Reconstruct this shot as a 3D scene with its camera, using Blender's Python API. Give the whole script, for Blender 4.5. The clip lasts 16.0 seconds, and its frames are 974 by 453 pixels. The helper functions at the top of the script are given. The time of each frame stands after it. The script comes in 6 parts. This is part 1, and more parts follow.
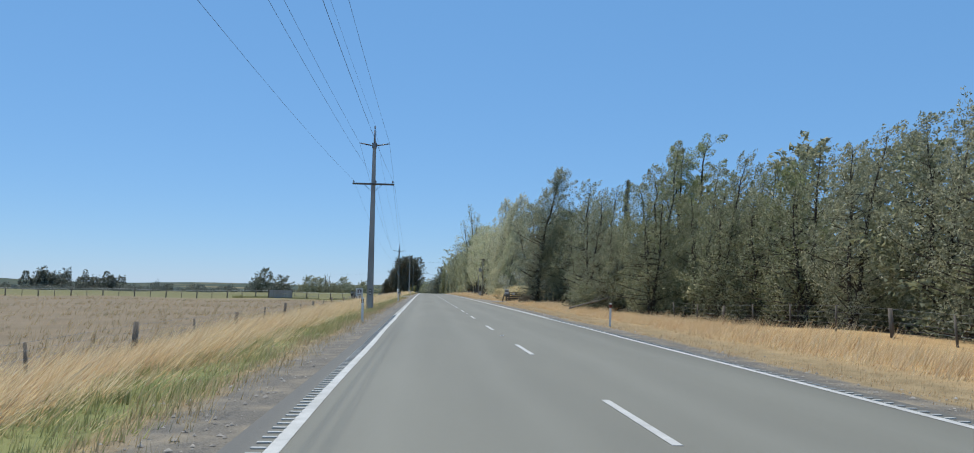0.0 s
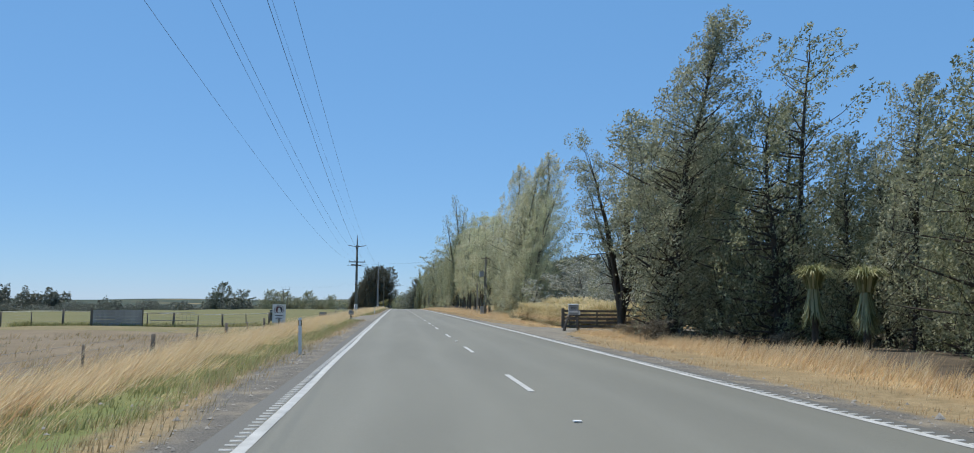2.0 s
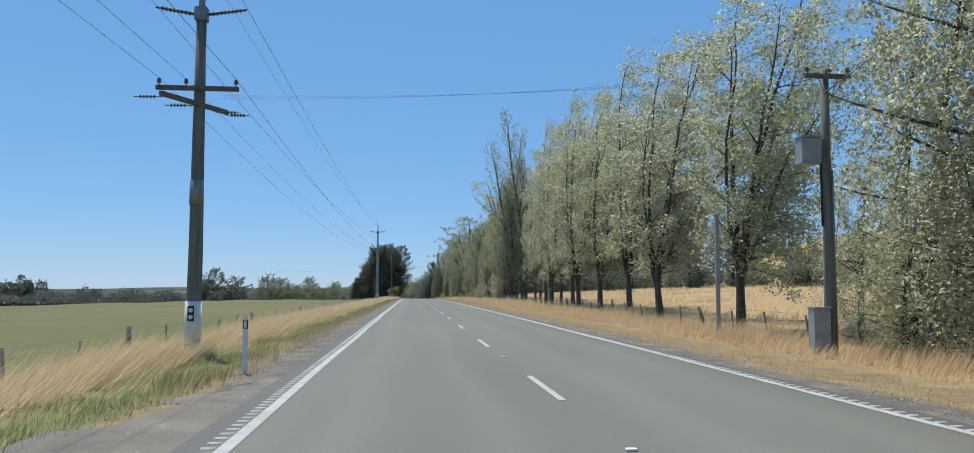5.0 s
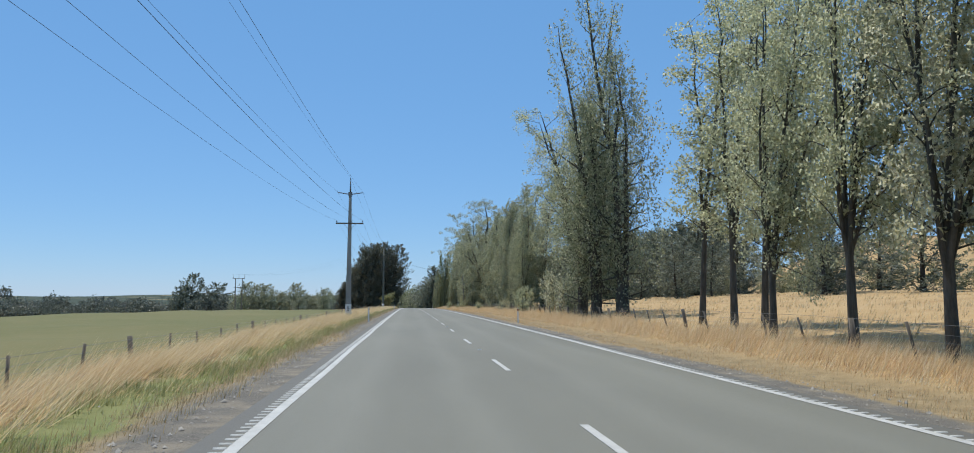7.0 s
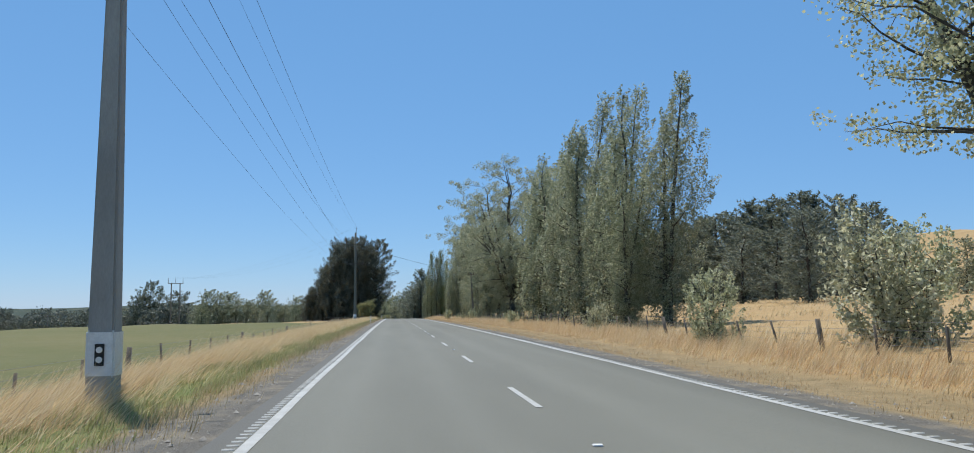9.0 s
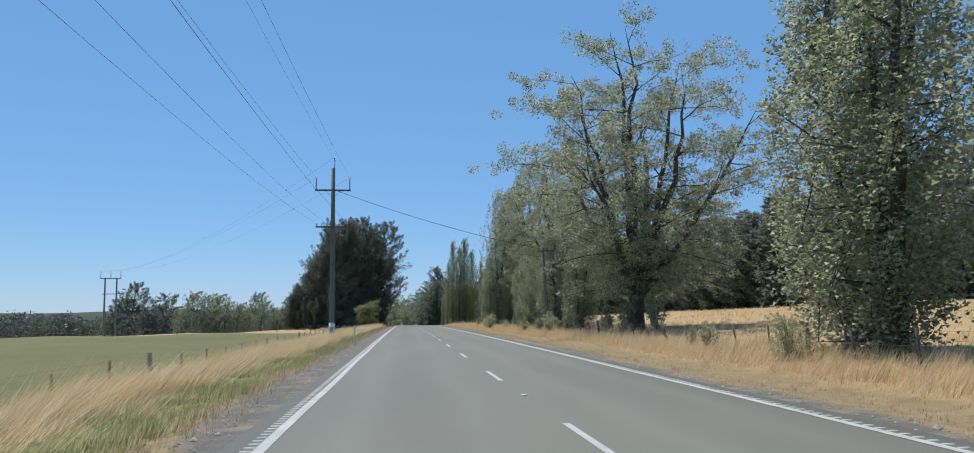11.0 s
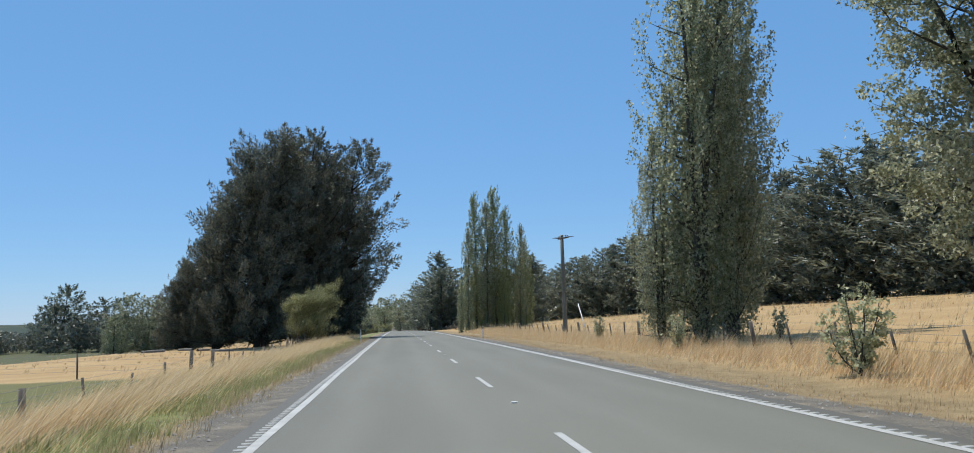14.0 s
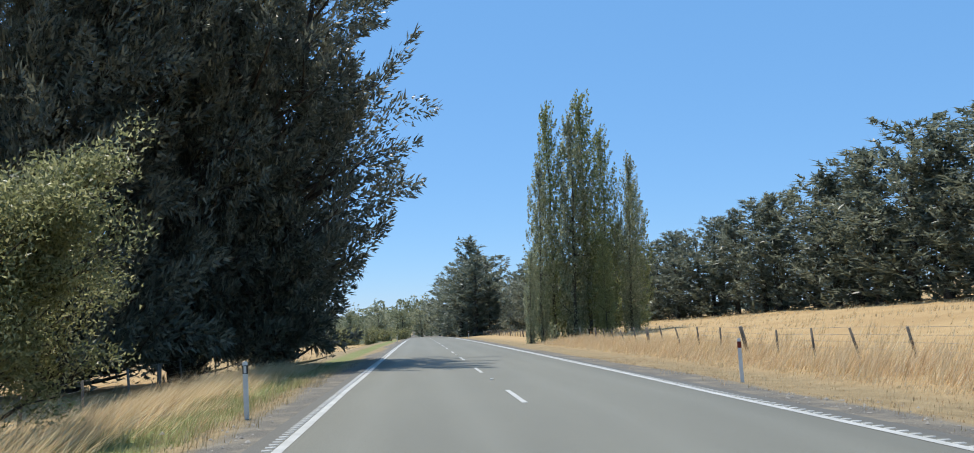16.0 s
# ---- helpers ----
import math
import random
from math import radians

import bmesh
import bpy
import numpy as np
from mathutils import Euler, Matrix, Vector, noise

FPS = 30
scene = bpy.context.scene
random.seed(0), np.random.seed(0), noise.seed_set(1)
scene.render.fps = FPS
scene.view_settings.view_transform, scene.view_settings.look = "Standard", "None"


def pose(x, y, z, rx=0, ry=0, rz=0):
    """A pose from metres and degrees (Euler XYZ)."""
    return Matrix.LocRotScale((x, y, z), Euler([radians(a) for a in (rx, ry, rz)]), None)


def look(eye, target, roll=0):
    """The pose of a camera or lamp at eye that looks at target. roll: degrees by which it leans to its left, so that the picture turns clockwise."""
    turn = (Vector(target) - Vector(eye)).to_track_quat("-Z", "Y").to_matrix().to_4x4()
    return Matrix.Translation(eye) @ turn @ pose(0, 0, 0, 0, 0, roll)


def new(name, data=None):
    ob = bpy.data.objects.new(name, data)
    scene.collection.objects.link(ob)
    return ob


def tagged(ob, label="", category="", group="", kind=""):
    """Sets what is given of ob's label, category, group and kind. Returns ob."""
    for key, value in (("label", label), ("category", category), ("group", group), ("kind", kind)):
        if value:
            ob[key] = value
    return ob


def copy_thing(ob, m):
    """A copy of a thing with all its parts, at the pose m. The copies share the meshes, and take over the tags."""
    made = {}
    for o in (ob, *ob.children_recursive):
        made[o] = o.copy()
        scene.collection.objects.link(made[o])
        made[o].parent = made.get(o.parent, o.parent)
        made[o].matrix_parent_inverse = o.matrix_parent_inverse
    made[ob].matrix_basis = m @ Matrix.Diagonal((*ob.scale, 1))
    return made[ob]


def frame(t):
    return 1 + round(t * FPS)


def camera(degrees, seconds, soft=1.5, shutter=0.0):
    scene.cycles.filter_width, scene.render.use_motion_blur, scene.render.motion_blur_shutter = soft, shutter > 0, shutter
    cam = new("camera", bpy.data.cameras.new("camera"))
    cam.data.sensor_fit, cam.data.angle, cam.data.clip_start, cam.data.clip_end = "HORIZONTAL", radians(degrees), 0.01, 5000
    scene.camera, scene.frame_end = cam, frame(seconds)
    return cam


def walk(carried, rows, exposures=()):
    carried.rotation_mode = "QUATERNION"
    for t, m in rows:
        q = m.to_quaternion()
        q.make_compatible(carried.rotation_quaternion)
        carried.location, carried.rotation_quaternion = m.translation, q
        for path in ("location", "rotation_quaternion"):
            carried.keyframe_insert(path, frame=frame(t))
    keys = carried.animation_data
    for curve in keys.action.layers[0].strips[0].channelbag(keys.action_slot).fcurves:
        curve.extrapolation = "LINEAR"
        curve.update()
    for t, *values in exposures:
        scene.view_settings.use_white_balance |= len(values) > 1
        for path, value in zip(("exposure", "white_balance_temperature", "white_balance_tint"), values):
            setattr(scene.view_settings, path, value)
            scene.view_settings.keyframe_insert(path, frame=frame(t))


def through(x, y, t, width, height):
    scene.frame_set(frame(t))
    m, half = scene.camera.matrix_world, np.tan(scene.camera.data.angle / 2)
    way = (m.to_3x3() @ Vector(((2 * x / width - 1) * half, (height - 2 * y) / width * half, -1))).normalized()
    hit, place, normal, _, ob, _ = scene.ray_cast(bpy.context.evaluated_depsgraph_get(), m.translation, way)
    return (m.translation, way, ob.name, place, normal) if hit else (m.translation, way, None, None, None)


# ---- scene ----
cam = camera(59.85, 16.0, soft=0.95)
EYE = 1.344
# seconds, x, y along the road, yaw, pitch, roll
ROWS = [
    (0.0, -2.250, 2.63, -4.24, 4.18, -1.18),
    (0.5, -2.224, 16.30, -5.31, 4.56, -0.80),
    (1.0, -2.172, 29.91, -5.60, 4.74, -0.52),
    (1.5, -2.101, 43.44, -5.88, 4.97, -0.56),
    (2.0, -2.064, 57.08, -6.02, 5.16, -0.60),
    (2.5, -2.023, 70.69, -5.62, 5.24, -0.37),
    (3.0, -2.003, 84.31, -4.59, 5.42, 0.14),
    (3.5, -2.005, 97.97, -4.05, 5.72, -0.43),
    (4.0, -1.978, 111.71, -4.15, 5.44, -0.72),
    (4.5, -1.927, 125.54, -4.62, 4.64, -0.35),
    (5.0, -1.871, 139.56, -5.10, 4.37, -0.26),
    (5.5, -1.857, 153.35, -5.25, 4.27, -0.20),
    (6.0, -1.863, 166.92, -5.27, 4.43, -0.21),
    (6.5, -1.879, 180.38, -5.24, 4.70, -0.25),
    (7.0, -1.896, 193.86, -5.23, 4.96, -0.27),
    (7.5, -1.903, 207.45, -5.30, 5.07, -0.23),
    (8.0, -1.898, 221.17, -5.59, 4.94, -0.06),
    (8.5, -1.902, 234.83, -5.88, 4.99, 0.16),
    (9.0, -1.989, 248.46, -6.30, 5.56, 0.34),
    (9.5, -2.004, 262.06, -6.32, 5.71, 0.40),
    (10.0, -2.008, 275.58, -6.11, 5.85, 0.39),
    (10.5, -2.003, 289.04, -5.80, 5.95, 0.36),
    (11.0, -1.993, 302.45, -5.54, 6.00, 0.36),
    (11.5, -1.982, 315.83, -5.46, 5.97, 0.42),
    (12.0, -1.973, 329.24, -5.53, 5.87, 0.62),
    (12.5, -1.937, 342.59, -5.68, 5.70, 0.84),
    (13.0, -1.891, 356.09, -5.92, 5.77, 0.97),
    (13.5, -1.859, 369.65, -5.96, 5.93, 1.20),
    (14.0, -1.819, 383.11, -6.01, 6.25, 1.69),
    (14.5, -1.771, 396.42, -6.31, 6.31, 1.97),
    (15.0, -1.837, 409.53, -6.18, 6.38, 1.81),
    (15.5, -1.848, 422.50, -5.73, 6.52, 1.76),
    (16.0, -1.773, 435.35, -4.60, 6.67, 2.15),
]
# the road runs gently over a long rise: slope and height along it
RUN = np.arange(-4000.0, 5000.0, 5.0)
BEND = np.interp(RUN, [0, 20, 180, 300, 600, 640, 900, 905], [0, 1 / 48000, 1 / 42000, 1 / 21000, 1 / 21000, -1 / 14000, -1 / 14000, 0])
SLOPE = -np.cumsum(BEND) * 5.0
RISE = np.cumsum(SLOPE) * 5.0


def profile(y):
    """Height of the road along its run."""
    return np.interp(y, RUN, RISE)


def tilt(y):
    return math.degrees(math.atan(float(np.interp(y, RUN, SLOPE))))


walk(cam, [(t, pose(x, y, EYE + float(profile(y)), 90 + pitch - 0.03 + tilt(y), roll, yaw)) for t, x, y, yaw, pitch, roll in ROWS],
     [(0.0, 0.38), (9.0, 0.38), (14.5, 0.4), (15.0, 0.45), (15.5, 0.52), (16.0, 0.62)])

# ---- light ----
SUN = Vector((-0.172, 0.38, 1.0)).normalized()
world = bpy.data.worlds.new("sky")
scene.world = world
world.use_nodes = True
wn = world.node_tree.nodes
sky = wn.new("ShaderNodeTexSky")
sky.sky_type = "NISHITA"
sky.sun_disc = False
sky.sun_elevation = math.asin(SUN.z)
sky.sun_rotation = math.atan2(SUN.x, SUN.y)
sky.altitude, sky.air_density, sky.dust_density, sky.ozone_density = 1200.0, 1.0, 0.0, 5.0
wn["Background"].inputs["Strength"].default_value = 0.092
# clear summer air: a deep, even blue in which the horizon pales only a little
air = wn.new("ShaderNodeMix")
air.data_type = "RGBA"
air.inputs["Factor"].default_value = 0.6
air.inputs["B"].default_value = (1.15, 3.25, 6.5, 1)
world.node_tree.links.new(sky.outputs[0], air.inputs["A"])
world.node_tree.links.new(air.outputs["Result"], wn["Background"].inputs["Color"])
lamp = new("sun", bpy.data.lights.new("sun", "SUN"))
lamp.data.energy, lamp.data.angle, lamp.data.color = 3.6, radians(0.8), (1.0, 0.95, 0.87)
lamp.matrix_world = look(SUN * 200, (0, 0, 0))

# ---- materials ----


def rgb(c):
    return (c[0], c[1], c[2], 1.0)


class Nodes:
    """A node material in a few calls."""

    def __init__(self, name):
        self.m = bpy.data.materials.new(name)
        self.m.use_nodes = True
        self.t = self.m.node_tree
        self.bsdf = self.t.nodes["Principled BSDF"]
        self.out = self.t.nodes["Material Output"]
        self.co = self.add("ShaderNodeTexCoord").outputs["Object"]

    def add(self, kind, **values):
        n = self.t.nodes.new(kind)
        for k, v in values.items():
            n.inputs[k].default_value = v
        return n

    def link(self, a, b):
        self.t.links.new(a, b)

    def noise(self, scale, detail=4.0, rough=0.6, stretch=None):
        n = self.add("ShaderNodeTexNoise", Scale=scale, Detail=detail, Roughness=rough)
        co = self.co
        if stretch:
            mp = self.add("ShaderNodeMapping")
            mp.inputs["Scale"].default_value = stretch
            self.link(co, mp.inputs["Vector"])
            co = mp.outputs[0]
        self.link(co, n.inputs["Vector"])
        return n.outputs["Fac"]

    def ramp(self, fac, *stops):
        r = self.add("ShaderNodeValToRGB")
        els = r.color_ramp.elements
        while len(els) < len(stops):
            els.new(0.5)
        for e, (p, c) in zip(els, stops):
            e.position = p
            e.color = rgb(c) if not isinstance(c, (int, float)) else (c, c, c, 1)
        self.link(fac, r.inputs[0])
        return r.outputs[0]

    def mix(self, fac, a, b, mode="MIX"):
        n = self.t.nodes.new("ShaderNodeMix")
        n.data_type, n.blend_type = "RGBA", mode
        for sock, v in ((n.inputs["Factor"], fac), (n.inputs["A"], a), (n.inputs["B"], b)):
            if isinstance(v, (int, float)):
                sock.default_value = v
            elif isinstance(v, tuple):
                sock.default_value = rgb(v)
            else:
                self.link(v, sock)
        return n.outputs["Result"]

    def math(self, op, a, b=0.0, clamp=False):
        n = self.t.nodes.new("ShaderNodeMath")
        n.operation, n.use_clamp = op, clamp
        for sock, v in zip(n.inputs, (a, b)):
            if isinstance(v, (int, float)):
                sock.default_value = v
            else:
                self.link(v, sock)
        return n.outputs[0]

    def bump(self, height, strength=0.3, distance=0.02):
        b = self.add("ShaderNodeBump", Strength=strength, Distance=distance)
        self.link(height, b.inputs["Height"])
        self.link(b.outputs[0], self.bsdf.inputs["Normal"])

    def done(self, color, rough=0.8, metal=0.0):
        if isinstance(color, tuple):
            self.bsdf.inputs["Base Color"].default_value = rgb(color)
        else:
            self.link(color, self.bsdf.inputs["Base Color"])
        self.bsdf.inputs["Roughness"].default_value = rough
        self.bsdf.inputs["Metallic"].default_value = metal
        self.bsdf.inputs["Specular IOR Level"].default_value = 0.3
        return self.m


def surface(name, a, b, scale=4.0, rough=0.8, metal=0.0, bump=0.2, fine=40.0, stretch=None, dirt=None):
    """A plain surface: two tones by a coarse noise, grain by a fine one, and optional stains."""
    n = Nodes(name)
    col = n.ramp(n.noise(scale, stretch=stretch), (0.35, a), (0.65, b))
    grain = n.noise(fine, 6.0, stretch=stretch)
    col = n.mix(n.ramp(grain, (0.3, 0.0), (0.75, 0.35)), col, tuple(0.55 * v for v in a))
    if dirt:
        col = n.mix(n.ramp(n.noise(scale * 0.35, 6.0), (0.5, 0.0), (0.72, 0.7)), col, dirt)
    n.bump(grain, bump)
    return n.done(col, rough, metal)


def foliage(name, dark, mid, light, through=0.35, rough=0.42, gloss=0.25):
    """Leaves: a tone for each leaf, light that comes through them."""
    n = Nodes(name)
    geo = n.add("ShaderNodeNewGeometry")
    col = n.ramp(geo.outputs["Random Per Island"], (0.1, dark), (0.55, mid), (0.95, light))
    big = n.noise(0.35, 2.0)
    col = n.mix(n.ramp(big, (0.35, 0.0), (0.7, 0.5)), col, mid)
    n.done(col, rough)
    n.bsdf.inputs["Specular IOR Level"].default_value = gloss
    tr = n.add("ShaderNodeBsdfTranslucent")
    n.link(col, tr.inputs["Color"])
    mx = n.add("ShaderNodeMixShader")
    mx.inputs[0].default_value = through
    n.link(n.bsdf.outputs[0], mx.inputs[1])
    n.link(tr.outputs[0], mx.inputs[2])
    n.link(mx.outputs[0], n.out.inputs["Surface"])
    return n.m


def make_road():
    n = Nodes("chip_seal")
    chips = n.noise(90.0, 3.0, 0.7)
    patches = n.noise(0.25, 5.0, 0.6, stretch=(1.6, 0.22, 1))
    fine = n.noise(12.0, 5.0, 0.7)
    col = n.ramp(patches, (0.3, (0.122, 0.122, 0.097)), (0.7, (0.172, 0.171, 0.136)))
    col = n.mix(n.ramp(fine, (0.3, 0.0), (0.8, 0.5)), col, (0.118, 0.116, 0.098))
    col = n.mix(n.ramp(chips, (0.35, 0.0), (0.75, 0.55)), col, (0.205, 0.203, 0.175))
    # polished wheel tracks and the darker, coarser outer edge of the seal
    sep = n.add("ShaderNodeSeparateXYZ")
    n.link(n.co, sep.inputs[0])
    x = sep.outputs[0]
    wob = n.math("MULTIPLY", n.math("SUBTRACT", n.noise(0.12, 3.0), 0.5), 0.9)
    xa = n.math("ABSOLUTE", n.math("ADD", x, wob))
    track = n.math("ABSOLUTE", n.math("SUBTRACT", n.math("ABSOLUTE", n.math("SUBTRACT", xa, 1.8)), 0.78))
    worn = n.math("SUBTRACT", 1.0, n.math("DIVIDE", track, 0.45), clamp=True)
    col = n.mix(n.math("MULTIPLY", worn, 0.3), col, (0.2, 0.2, 0.168))
    edge = n.math("MULTIPLY", n.math("SUBTRACT", n.math("ABSOLUTE", x), 3.5), 6.0, clamp=True)
    col = n.mix(n.math("MULTIPLY", edge, 0.55), col, (0.085, 0.08, 0.075))
    n.bump(chips, 0.5, 0.008)
    return n.done(col, 0.75)


def make_ground():
    """The one sheet of ground: gravel edge, mown verge, straw, crop, pasture and dry paddock."""
    n = Nodes("ground")
    sep = n.add("ShaderNodeSeparateXYZ")
    n.link(n.co, sep.inputs[0])
    x, y = sep.outputs[0], sep.outputs[1]
    far, mid, fine = n.noise(0.03, 4.0), n.noise(0.6, 5.0), n.noise(14.0, 5.0, 0.7)
    wob = n.math("MULTIPLY", n.math("SUBTRACT", n.noise(0.9, 5.0, 0.7), 0.5), 1.6)

    def past(v, limit, soft):
        return n.math("DIVIDE", n.math("SUBTRACT", v, limit), soft, clamp=True)

    straw = n.ramp(n.noise(1.7, 6.0, 0.75), (0.35, (0.2, 0.15, 0.075)), (0.68, (0.38, 0.29, 0.16)))
    straw = n.mix(n.ramp(fine, (0.35, 0.0), (0.75, 0.7)), straw, (0.15, 0.105, 0.05))
    dry = n.ramp(n.noise(0.25, 6.0, 0.7, stretch=(0.5, 1, 1)), (0.3, (0.33, 0.215, 0.095)), (0.7, (0.46, 0.33, 0.165)))
    dry = n.mix(n.ramp(n.noise(3.0, 6.0, 0.75), (0.4, 0.0), (0.7, 0.55)), dry, (0.32, 0.2, 0.085))
    pasture = n.ramp(far, (0.3, (0.105, 0.115, 0.04)), (0.7, (0.15, 0.14, 0.055)))
    pasture = n.mix(n.ramp(mid, (0.4, 0.0), (0.75, 0.5)), pasture, (0.19, 0.155, 0.07))
    crop = n.ramp(n.noise(0.4, 6.0, 0.7), (0.3, (0.145, 0.112, 0.068)), (0.7, (0.215, 0.168, 0.108)))
    green = n.ramp(mid, (0.35, (0.13, 0.155, 0.045)), (0.7, (0.22, 0.215, 0.085)))
    gravel = n.ramp(n.noise(45.0, 3.0, 0.8), (0.35, (0.07, 0.065, 0.056)), (0.7, (0.2, 0.185, 0.155)))
    gravel = n.mix(n.ramp(n.noise(1.4, 5.0), (0.45, 0.0), (0.7, 0.55)), gravel, (0.32, 0.27, 0.19))
    left = n.math("SUBTRACT", 0.0, x)
    # left: mown strip, straw bank, then crop, pasture and dry paddock in turn along the road
    wave = n.math("MULTIPLY", n.math("SUBTRACT", n.noise(0.05, 2.0), 0.5), 3.0)
    yy = n.math("ADD", y, wave)
    strip = n.mix(n.ramp(mid, (0.35, 0.25), (0.7, 0.8)), pasture, straw)
    field = n.mix(past(yy, 109.0, 0.5), crop, strip)
    slant = n.math("ADD", y, n.math("MULTIPLY", n.math("MINIMUM", n.math("SUBTRACT", left, 12.3), 14.0), 0.8))
    field = n.mix(past(slant, 127.0, 0.6), field, pasture)
    field = n.mix(past(n.math("ADD", yy, n.math("MULTIPLY", x, 0.15)), 415.0, 1.0), field, dry)
    field = n.mix(past(yy, 560.0, 40.0), field, (0.085, 0.09, 0.04))
    lcol = n.mix(past(n.math("ADD", left, wob), 5.0, 0.4), straw, green)
    lcol = n.mix(past(n.math("ADD", left, wob), 6.3, 0.5), lcol, straw)
    lcol = n.mix(past(n.math("ADD", left, n.math("MULTIPLY", wob, 0.4)), 9.2, 0.6), lcol, field)
    rcol = n.mix(past(n.math("ADD", x, wob), 6.5, 1.5), straw, dry)
    # leaf litter under the wood
    litter = n.ramp(n.noise(2.0, 6.0, 0.75), (0.35, (0.05, 0.04, 0.027)), (0.7, (0.13, 0.1, 0.065)))
    under_trees = n.math("MULTIPLY", past(n.math("ADD", x, wob), 8.6, 1.2), n.math("SUBTRACT", 1.0, past(y, 103.0, 2.0)))
    under_trees = n.math("MULTIPLY", under_trees, n.math("SUBTRACT", 1.0, past(n.math("ADD", x, wob), 34.0, 3.0)))
    near_wood = n.math("MULTIPLY", under_trees, n.math("MAXIMUM", past(y, 60.0, 8.0), past(x, 15.0, 1.5)))
    rcol = n.mix(near_wood, rcol, litter)
    col = n.mix(past(x, 0.0, 0.1), lcol, rcol)
    ax = n.math("ABSOLUTE", x)
    edge = n.math("MULTIPLY", n.math("SUBTRACT", n.noise(0.07, 2.0), 0.5), 2.6)
    stones = past(n.math("ADD", n.math("ADD", ax, edge), n.math("MULTIPLY", wob, 0.4)), 4.5, 0.35)
    col = n.mix(stones, gravel, col)
    hill = past(n.math("ABSOLUTE", n.math("SUBTRACT", y, 300.0)), 900.0, 200.0)
    col = n.mix(hill, col, n.ramp(n.noise(0.006, 5.0), (0.58, (0.035, 0.05, 0.03)), (0.66, (0.27, 0.21, 0.1))))
    n.bump(fine, 0.6, 0.04)
    return n.done(col, 0.95)


ROAD = make_road()
GROUND = make_ground()
GRAVEL = surface("gravel", (0.16, 0.147, 0.12), (0.25, 0.23, 0.185), 1.2, 0.9, 0, 1.0, 30.0, dirt=(0.22, 0.185, 0.13))
STONE = surface("loose_stone", (0.16, 0.15, 0.135), (0.36, 0.34, 0.3), 8.0, 0.9, 0, 0.3)
PAINT = surface("road_paint", (0.4, 0.4, 0.375), (0.52, 0.52, 0.49), 3.0, 0.6, 0, 0.3, 60.0, dirt=(0.34, 0.34, 0.31))
CONCRETE = surface("pole_concrete", (0.3, 0.29, 0.27), (0.42, 0.41, 0.385), 1.5, 0.85, 0, 0.25, 50.0, (1, 1, 0.25))
TIMBER = surface("weathered_timber", (0.105, 0.092, 0.075), (0.22, 0.19, 0.155), 3.0, 0.85, 0, 0.5, 25.0, (6, 6, 0.4))
POLE_TIMBER = surface("treated_pole", (0.14, 0.142, 0.118), (0.22, 0.218, 0.185), 2.0, 0.85, 0, 0.5, 25.0, (6, 6, 0.3))
WHITE = surface("white_paint", (0.72, 0.72, 0.7), (0.82, 0.82, 0.8), 5.0, 0.5, 0, 0.1, 30.0, dirt=(0.42, 0.4, 0.36))
BLACK = surface("black_plate", (0.012, 0.012, 0.013), (0.03, 0.03, 0.03), 8.0, 0.5, 0, 0.1)
RED = surface("red_reflector", (0.16, 0.028, 0.022), (0.24, 0.04, 0.03), 20.0, 0.35, 0, 0.1)
DISC = surface("reflector_disc", (0.72, 0.72, 0.7), (0.8, 0.8, 0.78), 20.0, 0.3, 0, 0.05)
STEEL = surface("galvanised_steel", (0.2, 0.205, 0.21), (0.3, 0.305, 0.31), 9.0, 0.5, 0.5, 0.1)
BOXGREY = surface("grey_cabinet_paint", (0.3, 0.32, 0.32), (0.4, 0.42, 0.42), 3.0, 0.45, 0, 0.1, 30.0, dirt=(0.24, 0.24, 0.22))
PORCELAIN = surface("porcelain", (0.1, 0.07, 0.055), (0.2, 0.15, 0.12), 9.0, 0.25, 0, 0.05)
CABLE = surface("cable", (0.03, 0.03, 0.032), (0.06, 0.06, 0.062), 9.0, 0.5, 0.3, 0.05)
INK = surface("sign_print", (0.03, 0.03, 0.045), (0.06, 0.06, 0.08), 20.0, 0.6, 0, 0.05)
MAROON = surface("sign_print_dark_red", (0.09, 0.02, 0.025), (0.13, 0.03, 0.035), 20.0, 0.6, 0, 0.05)
BARK = surface("poplar_bark", (0.06, 0.055, 0.043), (0.13, 0.12, 0.1), 2.0, 0.9, 0, 0.8, 14.0, (4, 4, 0.8))
DARKBARK = surface("rough_bark", (0.05, 0.042, 0.033), (0.11, 0.092, 0.073), 2.0, 0.9, 0, 0.8, 14.0, (4, 4, 0.8))
PALEBARK = surface("pale_bark", (0.14, 0.13, 0.11), (0.27, 0.25, 0.22), 2.5, 0.85, 0, 0.5, 14.0, (3, 3, 0.8))
L_POPLAR = foliage("poplar_leaves", (0.29, 0.31, 0.18), (0.45, 0.47, 0.295), (0.62, 0.63, 0.455), 0.68, gloss=0.22)
L_SILVER = foliage("silver_poplar_leaves", (0.3, 0.31, 0.2), (0.48, 0.48, 0.32), (0.66, 0.65, 0.51), 0.74, gloss=0.22)
